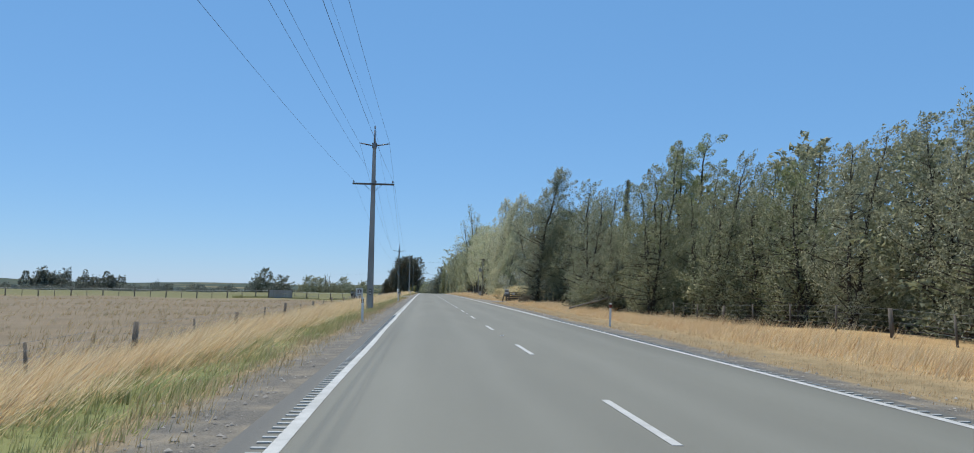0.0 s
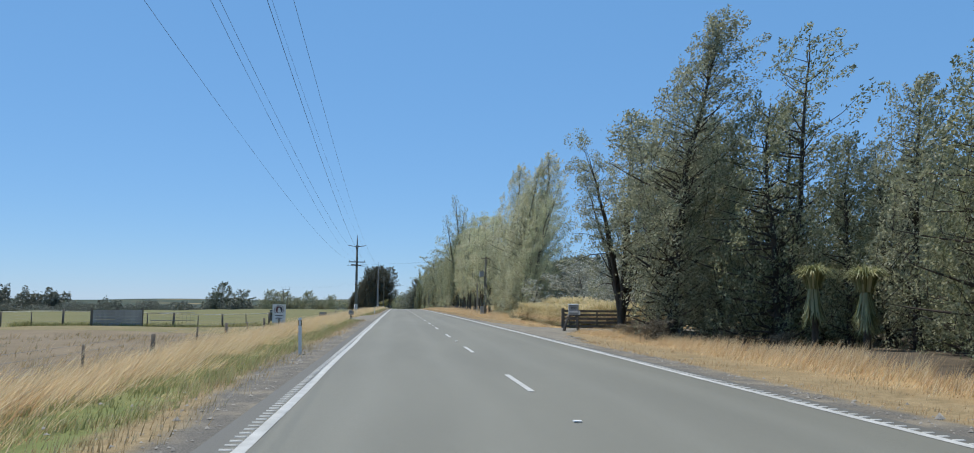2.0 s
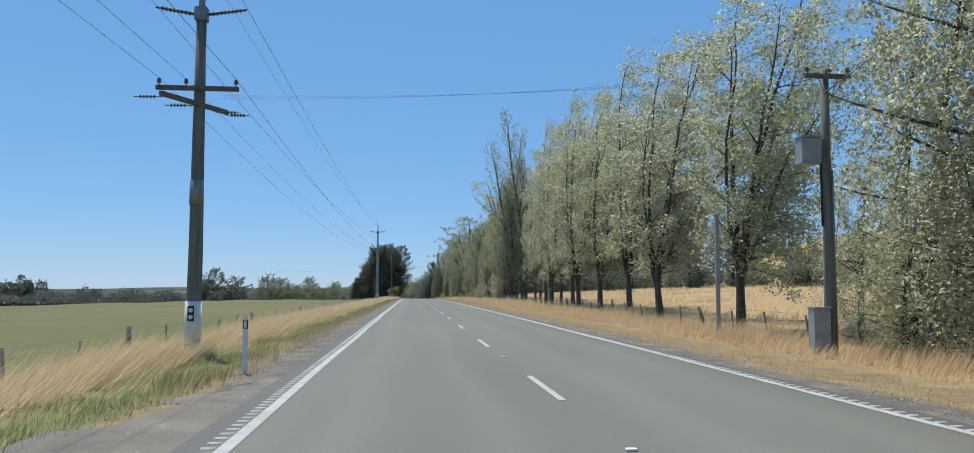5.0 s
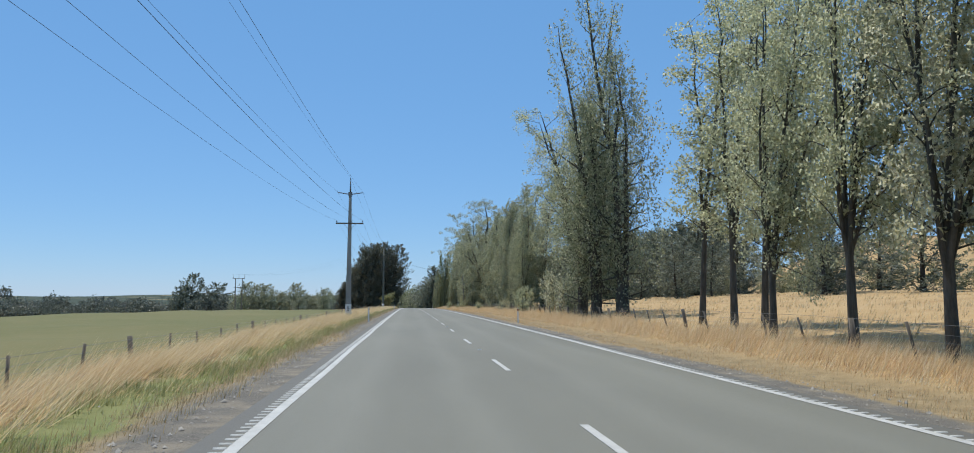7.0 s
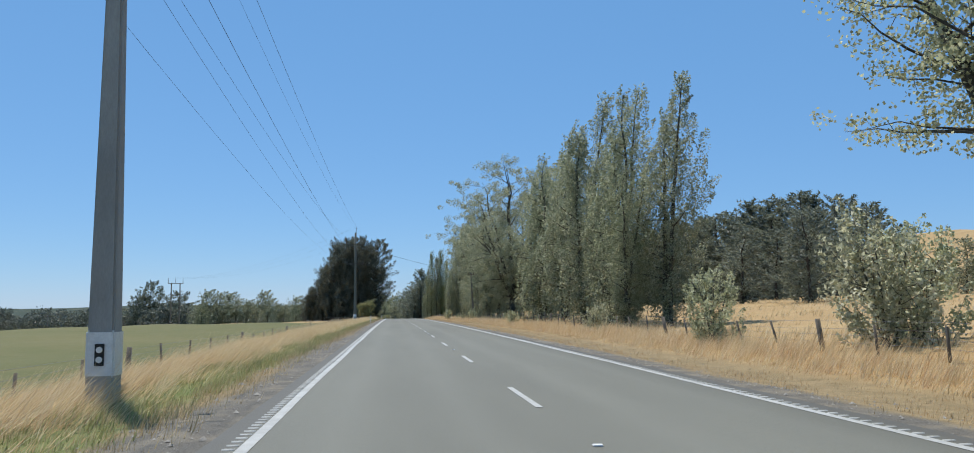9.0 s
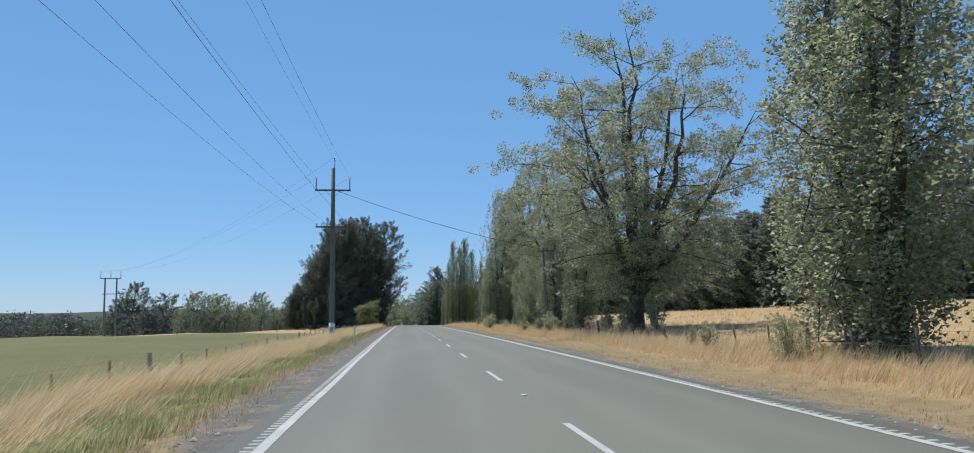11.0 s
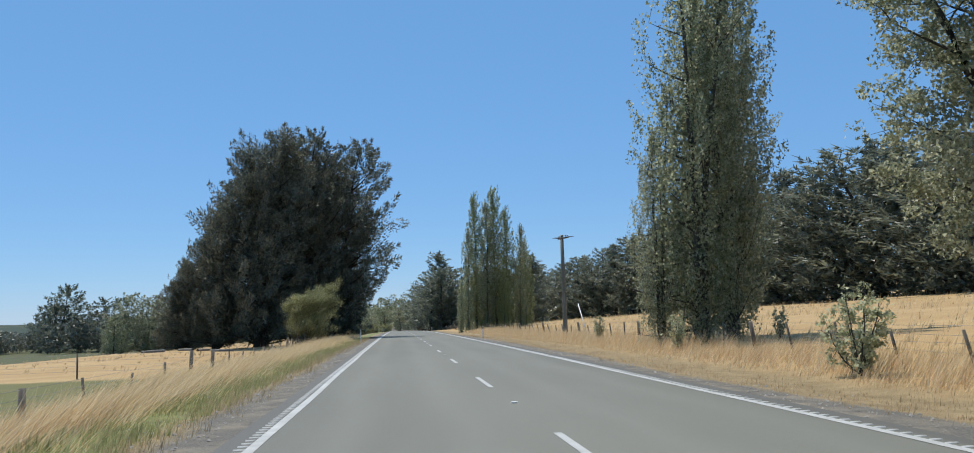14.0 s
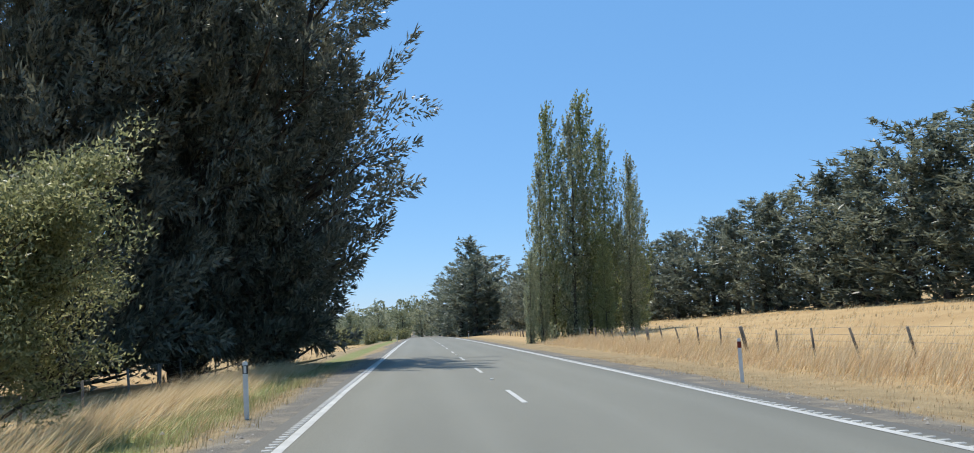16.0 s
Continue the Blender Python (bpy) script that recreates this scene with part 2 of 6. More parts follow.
L_DARKPOP = foliage("dark_poplar_leaves", (0.18, 0.2, 0.115), (0.33, 0.355, 0.215), (0.56, 0.57, 0.41), 0.62, gloss=0.3)
L_BIGPOP = foliage("broad_poplar_leaves", (0.19, 0.21, 0.125), (0.33, 0.35, 0.22), (0.54, 0.55, 0.41), 0.64, gloss=0.3)
L_FOREST = foliage("evergreen_leaves", (0.125, 0.142, 0.078), (0.26, 0.275, 0.16), (0.49, 0.49, 0.32), 0.45, gloss=0.18)
L_OLIVE = foliage("olive_grey_leaves", (0.165, 0.17, 0.105), (0.31, 0.32, 0.205), (0.54, 0.54, 0.38), 0.45, gloss=0.18)
L_FRESH = foliage("yellow_green_leaves", (0.15, 0.175, 0.075), (0.28, 0.31, 0.14), (0.47, 0.49, 0.25), 0.45, gloss=0.18)
L_MAC = foliage("macrocarpa_sprays", (0.075, 0.085, 0.065), (0.155, 0.165, 0.125), (0.29, 0.3, 0.225), 0.3, gloss=0.33)
L_PINE = foliage("pine_needles", (0.09, 0.105, 0.075), (0.18, 0.2, 0.145), (0.33, 0.355, 0.265), 0.42, gloss=0.35)
L_SCRUB = foliage("dry_scrub_leaves", (0.1, 0.085, 0.06), (0.22, 0.19, 0.14), (0.38, 0.34, 0.26), 0.35, gloss=0.05)
L_SILVERBUSH = foliage("silver_bush_leaves", (0.165, 0.182, 0.132), (0.352, 0.363, 0.297), (0.605, 0.616, 0.539), 0.4, gloss=0.25)
L_SHRUB = foliage("shrub_leaves", (0.14, 0.155, 0.065), (0.28, 0.285, 0.135), (0.47, 0.455, 0.25), 0.6, gloss=0.4)
L_STRAP = foliage("strap_leaves", (0.11, 0.125, 0.05), (0.27, 0.29, 0.13), (0.48, 0.47, 0.28), 0.35, gloss=0.4)
L_PAMPAS = foliage("pampas_leaves", (0.36, 0.33, 0.15), (0.6, 0.5, 0.29), (0.75, 0.66, 0.45), 0.45, gloss=0.1)
G_STRAW = foliage("straw_blades", (0.52, 0.37, 0.19), (0.72, 0.57, 0.345), (0.82, 0.72, 0.51), 0.45, 0.6, 0.1)
G_RUST = foliage("rusty_blades", (0.42, 0.26, 0.13), (0.62, 0.44, 0.26), (0.78, 0.62, 0.42), 0.45, 0.6, 0.1)
G_GREEN = foliage("green_blades", (0.2, 0.215, 0.085), (0.345, 0.345, 0.155), (0.51, 0.475, 0.26), 0.45, 0.6, 0.1)
G_SHORT = foliage("short_dry_blades", (0.306, 0.225, 0.117), (0.486, 0.387, 0.234), (0.648, 0.54, 0.36), 0.4, 0.6, 0.1)

# ---- mesh helpers ----


def smoothstep(a, b, v):
    u = np.clip((np.asarray(v, float) - a) / (b - a), 0, 1)
    return u * u * (3 - 2 * u)


def ground_z(x, y):
    """Height of the ground."""
    x, y = np.asarray(x, float), np.asarray(y, float)
    z = -0.03 - 0.12 * smoothstep(4.2, 6.0, np.abs(x))
    z = z - 0.42 * smoothstep(6.8, 9.8, -x)
    rise = smoothstep(150, 230, y) * 0.055 * np.clip(x - 6.5, 0, 62)
    fade = 1 - smoothstep(900, 1500, np.hypot(x, y - 300))
    z = z + rise * fade
    z = z - 4.6 * smoothstep(385, 640, y) * smoothstep(18, 48, -x) * (1 - smoothstep(900, 1500, np.hypot(x, y - 300)))
    z = z - 4.0 * smoothstep(170, 330, y) * smoothstep(40, 115, -x) * (1 - smoothstep(385, 640, y))
    z = z + 39 * np.exp(-(((x - 275) / 80) ** 2 + ((y - 650) / 130) ** 2))
    ridge = smoothstep(1300, 2600, np.hypot(x, y - 300))
    z = z + ridge * 0.6 * (22 + 16 * np.sin(x * 0.0021 + 1) + 10 * np.sin(x * 0.0057 + y * 0.002) + 9 * np.sin(y * 0.0043))
    off = smoothstep(7, 14, np.abs(x))
    z = z + off * 0.09 * (np.sin(x * 0.31 + y * 0.13) + np.sin(y * 0.27 - x * 0.11))
    return z + profile(y)


def gz(x, y):
    return float(ground_z(x, y))


def mesh_of(name, verts, faces, material=None, smooth=False):
    """A mesh from an array of vertices and one of faces (all triangles or all quads)."""
    me = bpy.data.meshes.new(name)
    verts, faces = np.asarray(verts, np.float32), np.asarray(faces, np.int32)
    k = faces.shape[1]
    me.vertices.add(len(verts))
    me.vertices.foreach_set("co", verts.ravel())
    me.loops.add(faces.size)
    me.loops.foreach_set("vertex_index", faces.ravel())
    me.polygons.add(len(faces))
    me.polygons.foreach_set("loop_start", np.arange(0, faces.size, k, dtype=np.int32))
    me.polygons.foreach_set("loop_total", np.full(len(faces), k, np.int32))
    me.update(calc_edges=True)
    me.validate()
    if smooth:
        me.polygons.foreach_set("use_smooth", np.ones(len(faces), bool))
    if material:
        me.materials.append(material)
    return me


def part(name, bm, material, parent=None, label=""):
    """Links a bmesh, or a finished mesh, as one object under its thing."""
    if isinstance(bm, bmesh.types.BMesh):
        me = bpy.data.meshes.new(name)
        bm.to_mesh(me)
        bm.free()
        me.materials.append(material)
    else:
        me = bm
        if material and not me.materials:
            me.materials.append(material)
    ob = new(name, me)
    if parent:
        ob.parent = parent
    if label:
        tagged(ob, label)
    return ob


def thing(name, m, label, category, group="", kind=""):
    """An empty at the base of a thing."""
    ob = new(name)
    ob.empty_display_size = 0.2
    ob.matrix_basis = m
    return tagged(ob, label, category, group, kind)


def box(sx, sy, sz, at=(0, 0, 0), bevel=0.0, turn=(0, 0, 0), bm=None):
    """A bevelled box whose base stands at a point."""
    one = bmesh.new()
    bmesh.ops.create_cube(one, size=1)
    bmesh.ops.scale(one, vec=(sx, sy, sz), verts=one.verts)
    if bevel:
        bmesh.ops.bevel(one, geom=one.edges[:], offset=bevel, segments=2, affect="EDGES")
    bmesh.ops.translate(one, vec=(0, 0, sz / 2), verts=one.verts)
    bmesh.ops.transform(one, matrix=pose(*at, *turn), verts=one.verts)
    return join(bm, one)


def join(bm, one):
    if bm is None:
        return one
    me = bpy.data.meshes.new("tmp")
    one.to_mesh(me)
    one.free()
    bm.from_mesh(me)
    bpy.data.meshes.remove(me)
    return bm


def rod(a, b, r0, r1=None, sides=10, bm=None):
    """A round, tapered rod from a to b."""
    a, b = Vector(a), Vector(b)
    one = bmesh.new()
    bmesh.ops.create_cone(one, cap_ends=True, segments=sides, radius1=r0, radius2=r0 if r1 is None else r1, depth=(b - a).length)
    q = (b - a).to_track_quat("Z", "Y").to_matrix().to_4x4()
    bmesh.ops.transform(one, matrix=Matrix.Translation((a + b) / 2) @ q, verts=one.verts)
    for f in one.faces:
        f.smooth = len(f.verts) == 4
    return join(bm, one)


def tubes(paths, radii, sides=5):
    """Vertices and quads of tubes along polylines; radii gives one radius for each point."""
    vs, fs, base = [], [], 0
    ang = np.arange(sides) * 2 * np.pi / sides
    for pts, rad in zip(paths, radii):
        pts = np.asarray(pts, float)
        d = np.gradient(pts, axis=0)
        d /= np.linalg.norm(d, axis=1)[:, None] + 1e-9
        ref = np.where(np.abs(d[:, 2:3]) > 0.9, np.array([[1.0, 0, 0]]), np.array([[0, 0, 1.0]]))
        u = np.cross(d, ref)
        u /= np.linalg.norm(u, axis=1)[:, None] + 1e-9
        w = np.cross(d, u)
        ring = pts[:, None, :] + (u[:, None, :] * np.cos(ang)[None, :, None] + w[:, None, :] * np.sin(ang)[None, :, None]) * np.asarray(rad)[:, None, None]
        n = len(pts)
        vs.append(ring.reshape(-1, 3))
        i = np.arange(n - 1)[:, None] * sides
        j = np.arange(sides)[None, :]
        k = (j + 1) % sides
        fs.append((np.stack([i + j, i + k, i + sides + k, i + sides + j], 2).reshape(-1, 4)) + base)
        base += n * sides
    return np.concatenate(vs), np.concatenate(fs)


# ---- ground, road ----


def grid_sheet(name, xs, ys, zfun, material):
    X, Y = np.meshgrid(xs, ys)
    V = np.stack([X, Y, zfun(X, Y)], 2).reshape(-1, 3)
    nx = len(xs)
    i = np.arange(len(ys) - 1)[:, None] * nx + np.arange(nx - 1)[None, :]
    F = np.stack([i, i + 1, i + nx + 1, i + nx], 2).reshape(-1, 4)
    return mesh_of(name, V, F, material, True)


near = np.concatenate([np.arange(-14, -3.4, 0.5), [-3.0, 0, 3.0], np.arange(3.5, 14.1, 0.5)])
far_x = np.concatenate([np.linspace(16, 70, 22), np.linspace(80, 420, 35), np.geomspace(450, 4200, 22)])
xs = np.concatenate([-far_x[::-1], near, far_x])
ys = np.concatenate([np.linspace(-3800, -300, 12), np.linspace(-200, -30, 9), np.linspace(-20, 76, 25), np.arange(79, 162, 1.0), np.linspace(164, 700, 135), np.linspace(720, 1200, 25), np.geomspace(1260, 4600, 22)])
ground = part("ground", grid_sheet("ground", xs, ys, ground_z, GROUND), GROUND)
tagged(ground, "flat dry summer farmland with straw verges and paddocks", "ground", kind="structure")


def road_z(x, y):
    return profile(y) + np.where(np.abs(x) > 3.9, -0.09, 0.0)


road = part("road", grid_sheet("road", np.array([-4.02, -3.98, -3.85, -2, 0, 2, 3.85, 3.98, 4.02]), np.linspace(-260, 640, 181), road_z, ROAD), ROAD)
tagged(road, "straight two-lane country road of grey chip seal", "road", kind="structure")


def strip(x0, x1, y0, y1, z=0.005):
    return np.array([[x0, y0, z], [x1, y0, z], [x1, y1, z], [x0, y1, z]])


def edge_x(side, y):
    """Inner edge of a painted edge line; the right-hand one draws in a little along the walk."""
    return np.where(side < 0, -3.37, np.interp(y, [150, 260], [3.42, 3.33])) + 0.0 * y


RIB = bpy.data.meshes.new("rib")
rb = box(0.13, 0.055, 0.012, bevel=0.004)
rb.to_mesh(RIB)
rb.free()
RIB.materials.append(PAINT)
for side in (-1, 1):
    line = thing("edge_line", pose(0, 0, 0), "white painted edge line with raised rumble ribs along it", "road marking", "edge lines")
    ys_ = np.linspace(-250, 638, 445)
    wob = 0.012 * np.sin(ys_ * 0.4 + side) + edge_x(side, ys_) - side * 3.42
    V = np.stack([np.stack([side * 3.42 + wob, ys_, profile(ys_) + 0.005], 1), np.stack([side * 3.55 + wob, ys_, profile(ys_) + 0.005], 1)], 1).reshape(-1, 3)
    i = np.arange(444) * 2
    part("stripe", mesh_of("stripe", V, np.stack([i, i + 1, i + 3, i + 2], 1) if side < 0 else np.stack([i, i + 2, i + 3, i + 1], 1), PAINT), PAINT, line)
    k = 0
    rest = []
    for y in np.arange(5.0, 560.0, 0.25):
        if k < 150:
            ob = part("rib", RIB, PAINT, line)
            ob.location = (float(edge_x(side, y)) + side * 0.19, y, float(profile(y)) + 0.001)
        else:
            rest.append(y)
        k += 1
    yy = np.array(rest)[:, None]
    x0, x1 = side * 0.135, side * 0.255
    prof = np.array([[x0, -0.027, 0.002], [x1, -0.027, 0.002], [x1, 0.027, 0.002], [x0, 0.027, 0.002], [x0, -0.017, 0.013], [x1, -0.017, 0.013], [x1, 0.017, 0.013], [x0, 0.017, 0.013]])
    V = np.repeat(prof[None], len(yy), 0)
    V[:, :, 0] += edge_x(side, yy)
    V[:, :, 1] += yy
    V[:, :, 2] += profile(yy)
    q = np.array([[0, 1, 5, 4], [2, 3, 7, 6], [1, 2, 6, 5], [3, 0, 4, 7], [4, 5, 6, 7]])
    F = (q[None] + np.arange(len(yy))[:, None, None] * 8).reshape(-1, 4)
    tagged(part("rumble_ribs", mesh_of("rumble_ribs", V.reshape(-1, 3), F, PAINT), PAINT, line), kind="stuff")

dash_mesh = bpy.data.meshes.new("centre_dash")
b = box(0.1, 3.0, 0.004, bevel=0.0015)
b.to_mesh(dash_mesh)
b.free()
dash_mesh.materials.append(PAINT)
for k in range(-12, 60):
    ob = part("centre_dash", dash_mesh, PAINT)
    ob.matrix_basis = pose(0.004 * math.sin(k * 3.1), 10 * k + 1.5, float(profile(10 * k + 1.5)) + 0.002, tilt(10 * k + 1.5))
    tagged(ob, "white painted centre line dash on grey seal", "road marking", "centre line dashes")

STUD = bpy.data.meshes.new("road_stud")
b = box(0.1, 0.09, 0.018, bevel=0.006)
b.to_mesh(STUD)
b.free()
STUD.materials.append(WHITE)
for y in list(np.arange(26.7, 150, 20)) + list(np.arange(156.7, 560, 20)):
    ob = part("road_stud", STUD, WHITE)
    ob.matrix_basis = pose(0.0, y, float(profile(y)) + 0.002)
    tagged(ob, "small white raised reflective road stud", "road stud", "road studs")


def inside(x, y, pts):
    """Which points lie inside an outline."""
    hit = np.zeros(x.shape, bool)
    for (x0, y0), (x1, y1) in zip(pts, pts[1:] + pts[:1]):
        if y0 == y1:
            continue
        cross = ((y0 > y) != (y1 > y)) & (x < (x1 - x0) * (y - y0) / (y1 - y0) + x0)
        hit ^= cross
    return hit


def patch(name, pts, label, lift=0.014):
    """A gravel apron that follows the ground inside an outline, ragged at its rim."""
    px, py = [p[0] for p in pts], [p[1] for p in pts]
    gx, gy = np.arange(min(px) - 0.5, max(px) + 0.5, 0.25), np.arange(min(py) - 0.5, max(py) + 0.5, 0.25)
    X, Y = np.meshgrid(gx, gy)
    wob = 0.2 * np.sin(X * 3.1 + Y * 1.7) + 0.2 * np.sin(Y * 2.3 - X * 1.1)
    keep = inside(X + 0.125 + wob, Y + 0.125 + wob, pts)[:-1, :-1]
    Z = np.maximum(ground_z(X, Y), profile(Y) - 0.06 - 1.2 * smoothstep(5.6, 8.0, np.abs(X))) + lift + 0.02 * smoothstep(5.6, 8.0, np.abs(X)) + 0.012 * np.sin(X * 2.1 + Y) * np.sin(Y * 1.3)
    Z = np.where(np.abs(X) < 4.1, np.minimum(Z, profile(Y) - 0.012), Z)
    nx = len(gx)
    i = np.arange(len(gy) - 1)[:, None] * nx + np.arange(nx - 1)[None, :]
    F = np.stack([i, i + 1, i + nx + 1, i + nx], 2)[keep]
    used, F = np.unique(F, return_inverse=True)
    V = np.stack([X, Y, Z], 2).reshape(-1, 3)[used]
    rim = np.bincount(F.ravel(), minlength=len(V)) < 4
    V[rim, 2] -= 0.035
    return tagged(part(name, mesh_of(name, V, F.reshape(-1, 4), GRAVEL, True), GRAVEL), label, "driveway", kind="structure")


patch("driveway", [(-3.3, 116), (-4.6, 118), (-5.0, 124), (-6.0, 127.8), (-9.0, 128.6), (-11.5, 128.6), (-11.5, 131.8), (-9.0, 132.0), (-6.9, 134.5), (-6.4, 141), (-5.5, 147), (-4.5, 152), (-3.3, 156)], "grey gravel farm entrance beside the road")
patch("driveway", [(3.3, 122), (4.6, 119), (6.0, 110.5), (8.0, 109), (13.0, 108.5), (15.0, 107), (15.0, 103.5), (9.5, 104.2), (7.0, 101.0), (6.0, 97.5), (4.9, 88), (3.3, 80)], "pale grey gravel driveway with a farm gate")

# ---- trees ----


def leaf_mesh(name, centres, axes_, length, width, rng, material, quads=False):
    """Small leaves, each with its own axis, length and width: diamonds, or pointed triangles where they are many."""
    n = len(centres)
    a = axes_ / (np.linalg.norm(axes_, axis=1)[:, None] + 1e-9)
    s = np.cross(a, rng.normal(size=(n, 3)))
    s /= np.linalg.norm(s, axis=1)[:, None] + 1e-9
    ln = (np.asarray(length) * rng.uniform(0.65, 1.35, n))[:, None]
    wd = (np.asarray(width) * rng.uniform(0.65, 1.35, n))[:, None]
    if quads:
        V = np.stack([centres - a * ln / 2, centres + s * wd / 2 + a * ln * 0.08, centres + a * ln / 2, centres - s * wd / 2 + a * ln * 0.08], 1).reshape(-1, 3)
        return mesh_of(name, V, np.arange(n * 4).reshape(-1, 4), material)
    V = np.stack([centres - a * ln * 0.45 - s * wd * 0.6, centres - a * ln * 0.3 + s * wd * 0.6, centres + a * ln * 0.7], 1).reshape(-1, 3)
    return mesh_of(name, V, np.arange(n * 3).reshape(-1, 3), material)


def ball(rng, n):
    """Points spread evenly through a ball."""
    p = rng.normal(size=(n, 3))
    return p / (np.linalg.norm(p, axis=1)[:, None] + 1e-9) * rng.random((n, 1)) ** 0.4


def spreading(seed, h, radius, fork_h=2.0, limbs=7, subs=11, clumps=6, leaves=26, leaf=(0.14, 0.115), spot=0.42, trunk=0.35, low=0.12, lift=0.35,
              bow=0.55, reach=0.42, wind=0.1, flat=0.3, wood=BARK, green=L_BIGPOP, name="tree", label="", category="tree", taper=0.0, quads=False):
    """A tree whose trunk divides into rising limbs; branches leave the limbs and carry clumps of leaves.
    bow: how far out the limbs swing before they rise; lift: how steeply the branches climb; flat: how much lower the outer limbs end."""
    rng = np.random.default_rng(seed)
    paths, radii, cen, ax = [], [], [], []
    n = 7
    u = np.linspace(0, 1, n)
    sway = rng.normal(size=2) * 0.04 * fork_h
    tp = np.stack([sway[0] * u, sway[1] * u, fork_h * u], 1)
    paths.append(tp)
    radii.append(trunk * (1 - 0.25 * u) * (1 + 0.2 * (1 - u) ** 4))
    for i in range(limbs):
        q = (i + 0.5) / limbs
        az = i * 2.39996 + rng.uniform(-0.35, 0.35)
        rho = radius * 0.72 * q ** 0.6 * rng.uniform(0.85, 1.15)
        ph = h * (1 - flat * q ** 1.6) * rng.uniform(0.93, 1.0)
        out = np.array([math.cos(az), math.sin(az), 0.0])
        a = tp[-1] * np.array([1, 1, rng.uniform(0.72, 1.0)])
        c = a + out * rho * bow + np.array([0, 0, (ph - a[2]) * 0.42])
        e = np.array([0, 0, ph]) + out * rho + np.array([wind * h * 0.25, 0, 0])
        t = np.linspace(0, 1, 12)[:, None]
        lp = a * (1 - t) ** 2 + 2 * c * t * (1 - t) + e * t ** 2
        lp = lp + np.cumsum(rng.normal(size=(12, 3)), 0) * 0.011 * h * t
        r0 = trunk * (0.62 - 0.22 * q)
        rr = r0 * (1 - t[:, 0]) ** 0.85 + 0.012
        paths.append(lp)
        radii.append(rr)
        for j in range(subs):
            v = low + (1 - low) * (j + rng.random()) / subs
            k = min(v, 0.995) * 11
            k0 = int(k)
            p0 = lp[k0] + (lp[k0 + 1] - lp[k0]) * (k - k0)
            tan = lp[k0 + 1] - lp[k0]
            tan = tan / np.linalg.norm(tan)
            b = j * 2.39996 + az
            side = np.array([math.cos(b), math.sin(b), 0.0]) + out * 0.45
            d = side * 0.9 + tan * 0.35 + np.array([wind, 0, lift + 0.25 * rng.normal()])
            d /= np.linalg.norm(d)
            w = (p0[2] - fork_h * 0.6) / (h - fork_h * 0.6)
            ln = radius * reach * (0.62 + 0.65 * math.sin(math.pi * min(max(w, 0.0), 1.0) ** 0.8) ** 0.7) * rng.uniform(0.6, 1.3) * (1.1 - 0.25 * v) * (1 - taper * max(w, 0.0) ** 1.6)
            t6 = np.linspace(0, 1, 6)[:, None]
            bp = p0 + d * ln * t6 + np.array([wind * 0.4, 0, -0.12]) * ln * t6 ** 2 + np.cumsum(rng.normal(size=(6, 3)), 0) * 0.035 * ln * t6
            rb = min(rr[k0] * 0.5, 0.012 * ln + 0.012)
            paths.append(bp)
            radii.append(np.linspace(rb, 0.006, 6))
            for m in range(clumps):
                f = 5 * min(0.25 + 0.8 * (m + rng.random()) / clumps, 0.999)
                f0 = int(f)
                b0 = bp[f0] + (bp[f0 + 1] - bp[f0]) * (f - f0)
                td = rng.normal(size=3) + d * 0.5 + np.array([wind, 0, 0.15])
                td /= np.linalg.norm(td)
                tl = spot * rng.uniform(0.6, 1.9) * (1 - 0.6 * taper * min(max(w, 0.0), 1.0))
                if m % 4 == 0:
                    paths.append(np.stack([b0, b0 + td * tl * 0.5, b0 + td * tl]))
                    radii.append(np.array([0.012, 0.009, 0.004]))
                cnt = max(3, int(leaves * rng.uniform(0.35, 1.65)))
                cen.append(b0 + td * tl + ball(rng, cnt) * spot * (1 - 0.6 * taper * min(max(w, 0.0), 1.0)) * rng.uniform(0.7, 1.25) * np.array([1, 1, 0.75]))
                ax.append(rng.normal(size=(cnt, 3)) + np.array([wind, 0, -0.3]))
    bits = [tubes([p], [r], {7: 10, 12: 6, 6: 3}.get(len(p), 3)) for p, r in zip(paths, radii)]
    base = np.cumsum([0] + [len(v) for v, f in bits])
    V, F = np.concatenate([v for v, f in bits]), np.concatenate([f + o for (v, f), o in zip(bits, base)])
    C, A = np.concatenate(cen), np.concatenate(ax)
    ok = C[:, 2] > 0.1
    root = thing(name, pose(0, 0, 0), label, category)
    part("trunk", mesh_of("trunk", V, F, wood, True), wood, root)
    part("crown", leaf_mesh("crown", C[ok], A[ok], leaf[0], leaf[1], rng, green, quads), green, root)
    root["used"] = 0
    return root


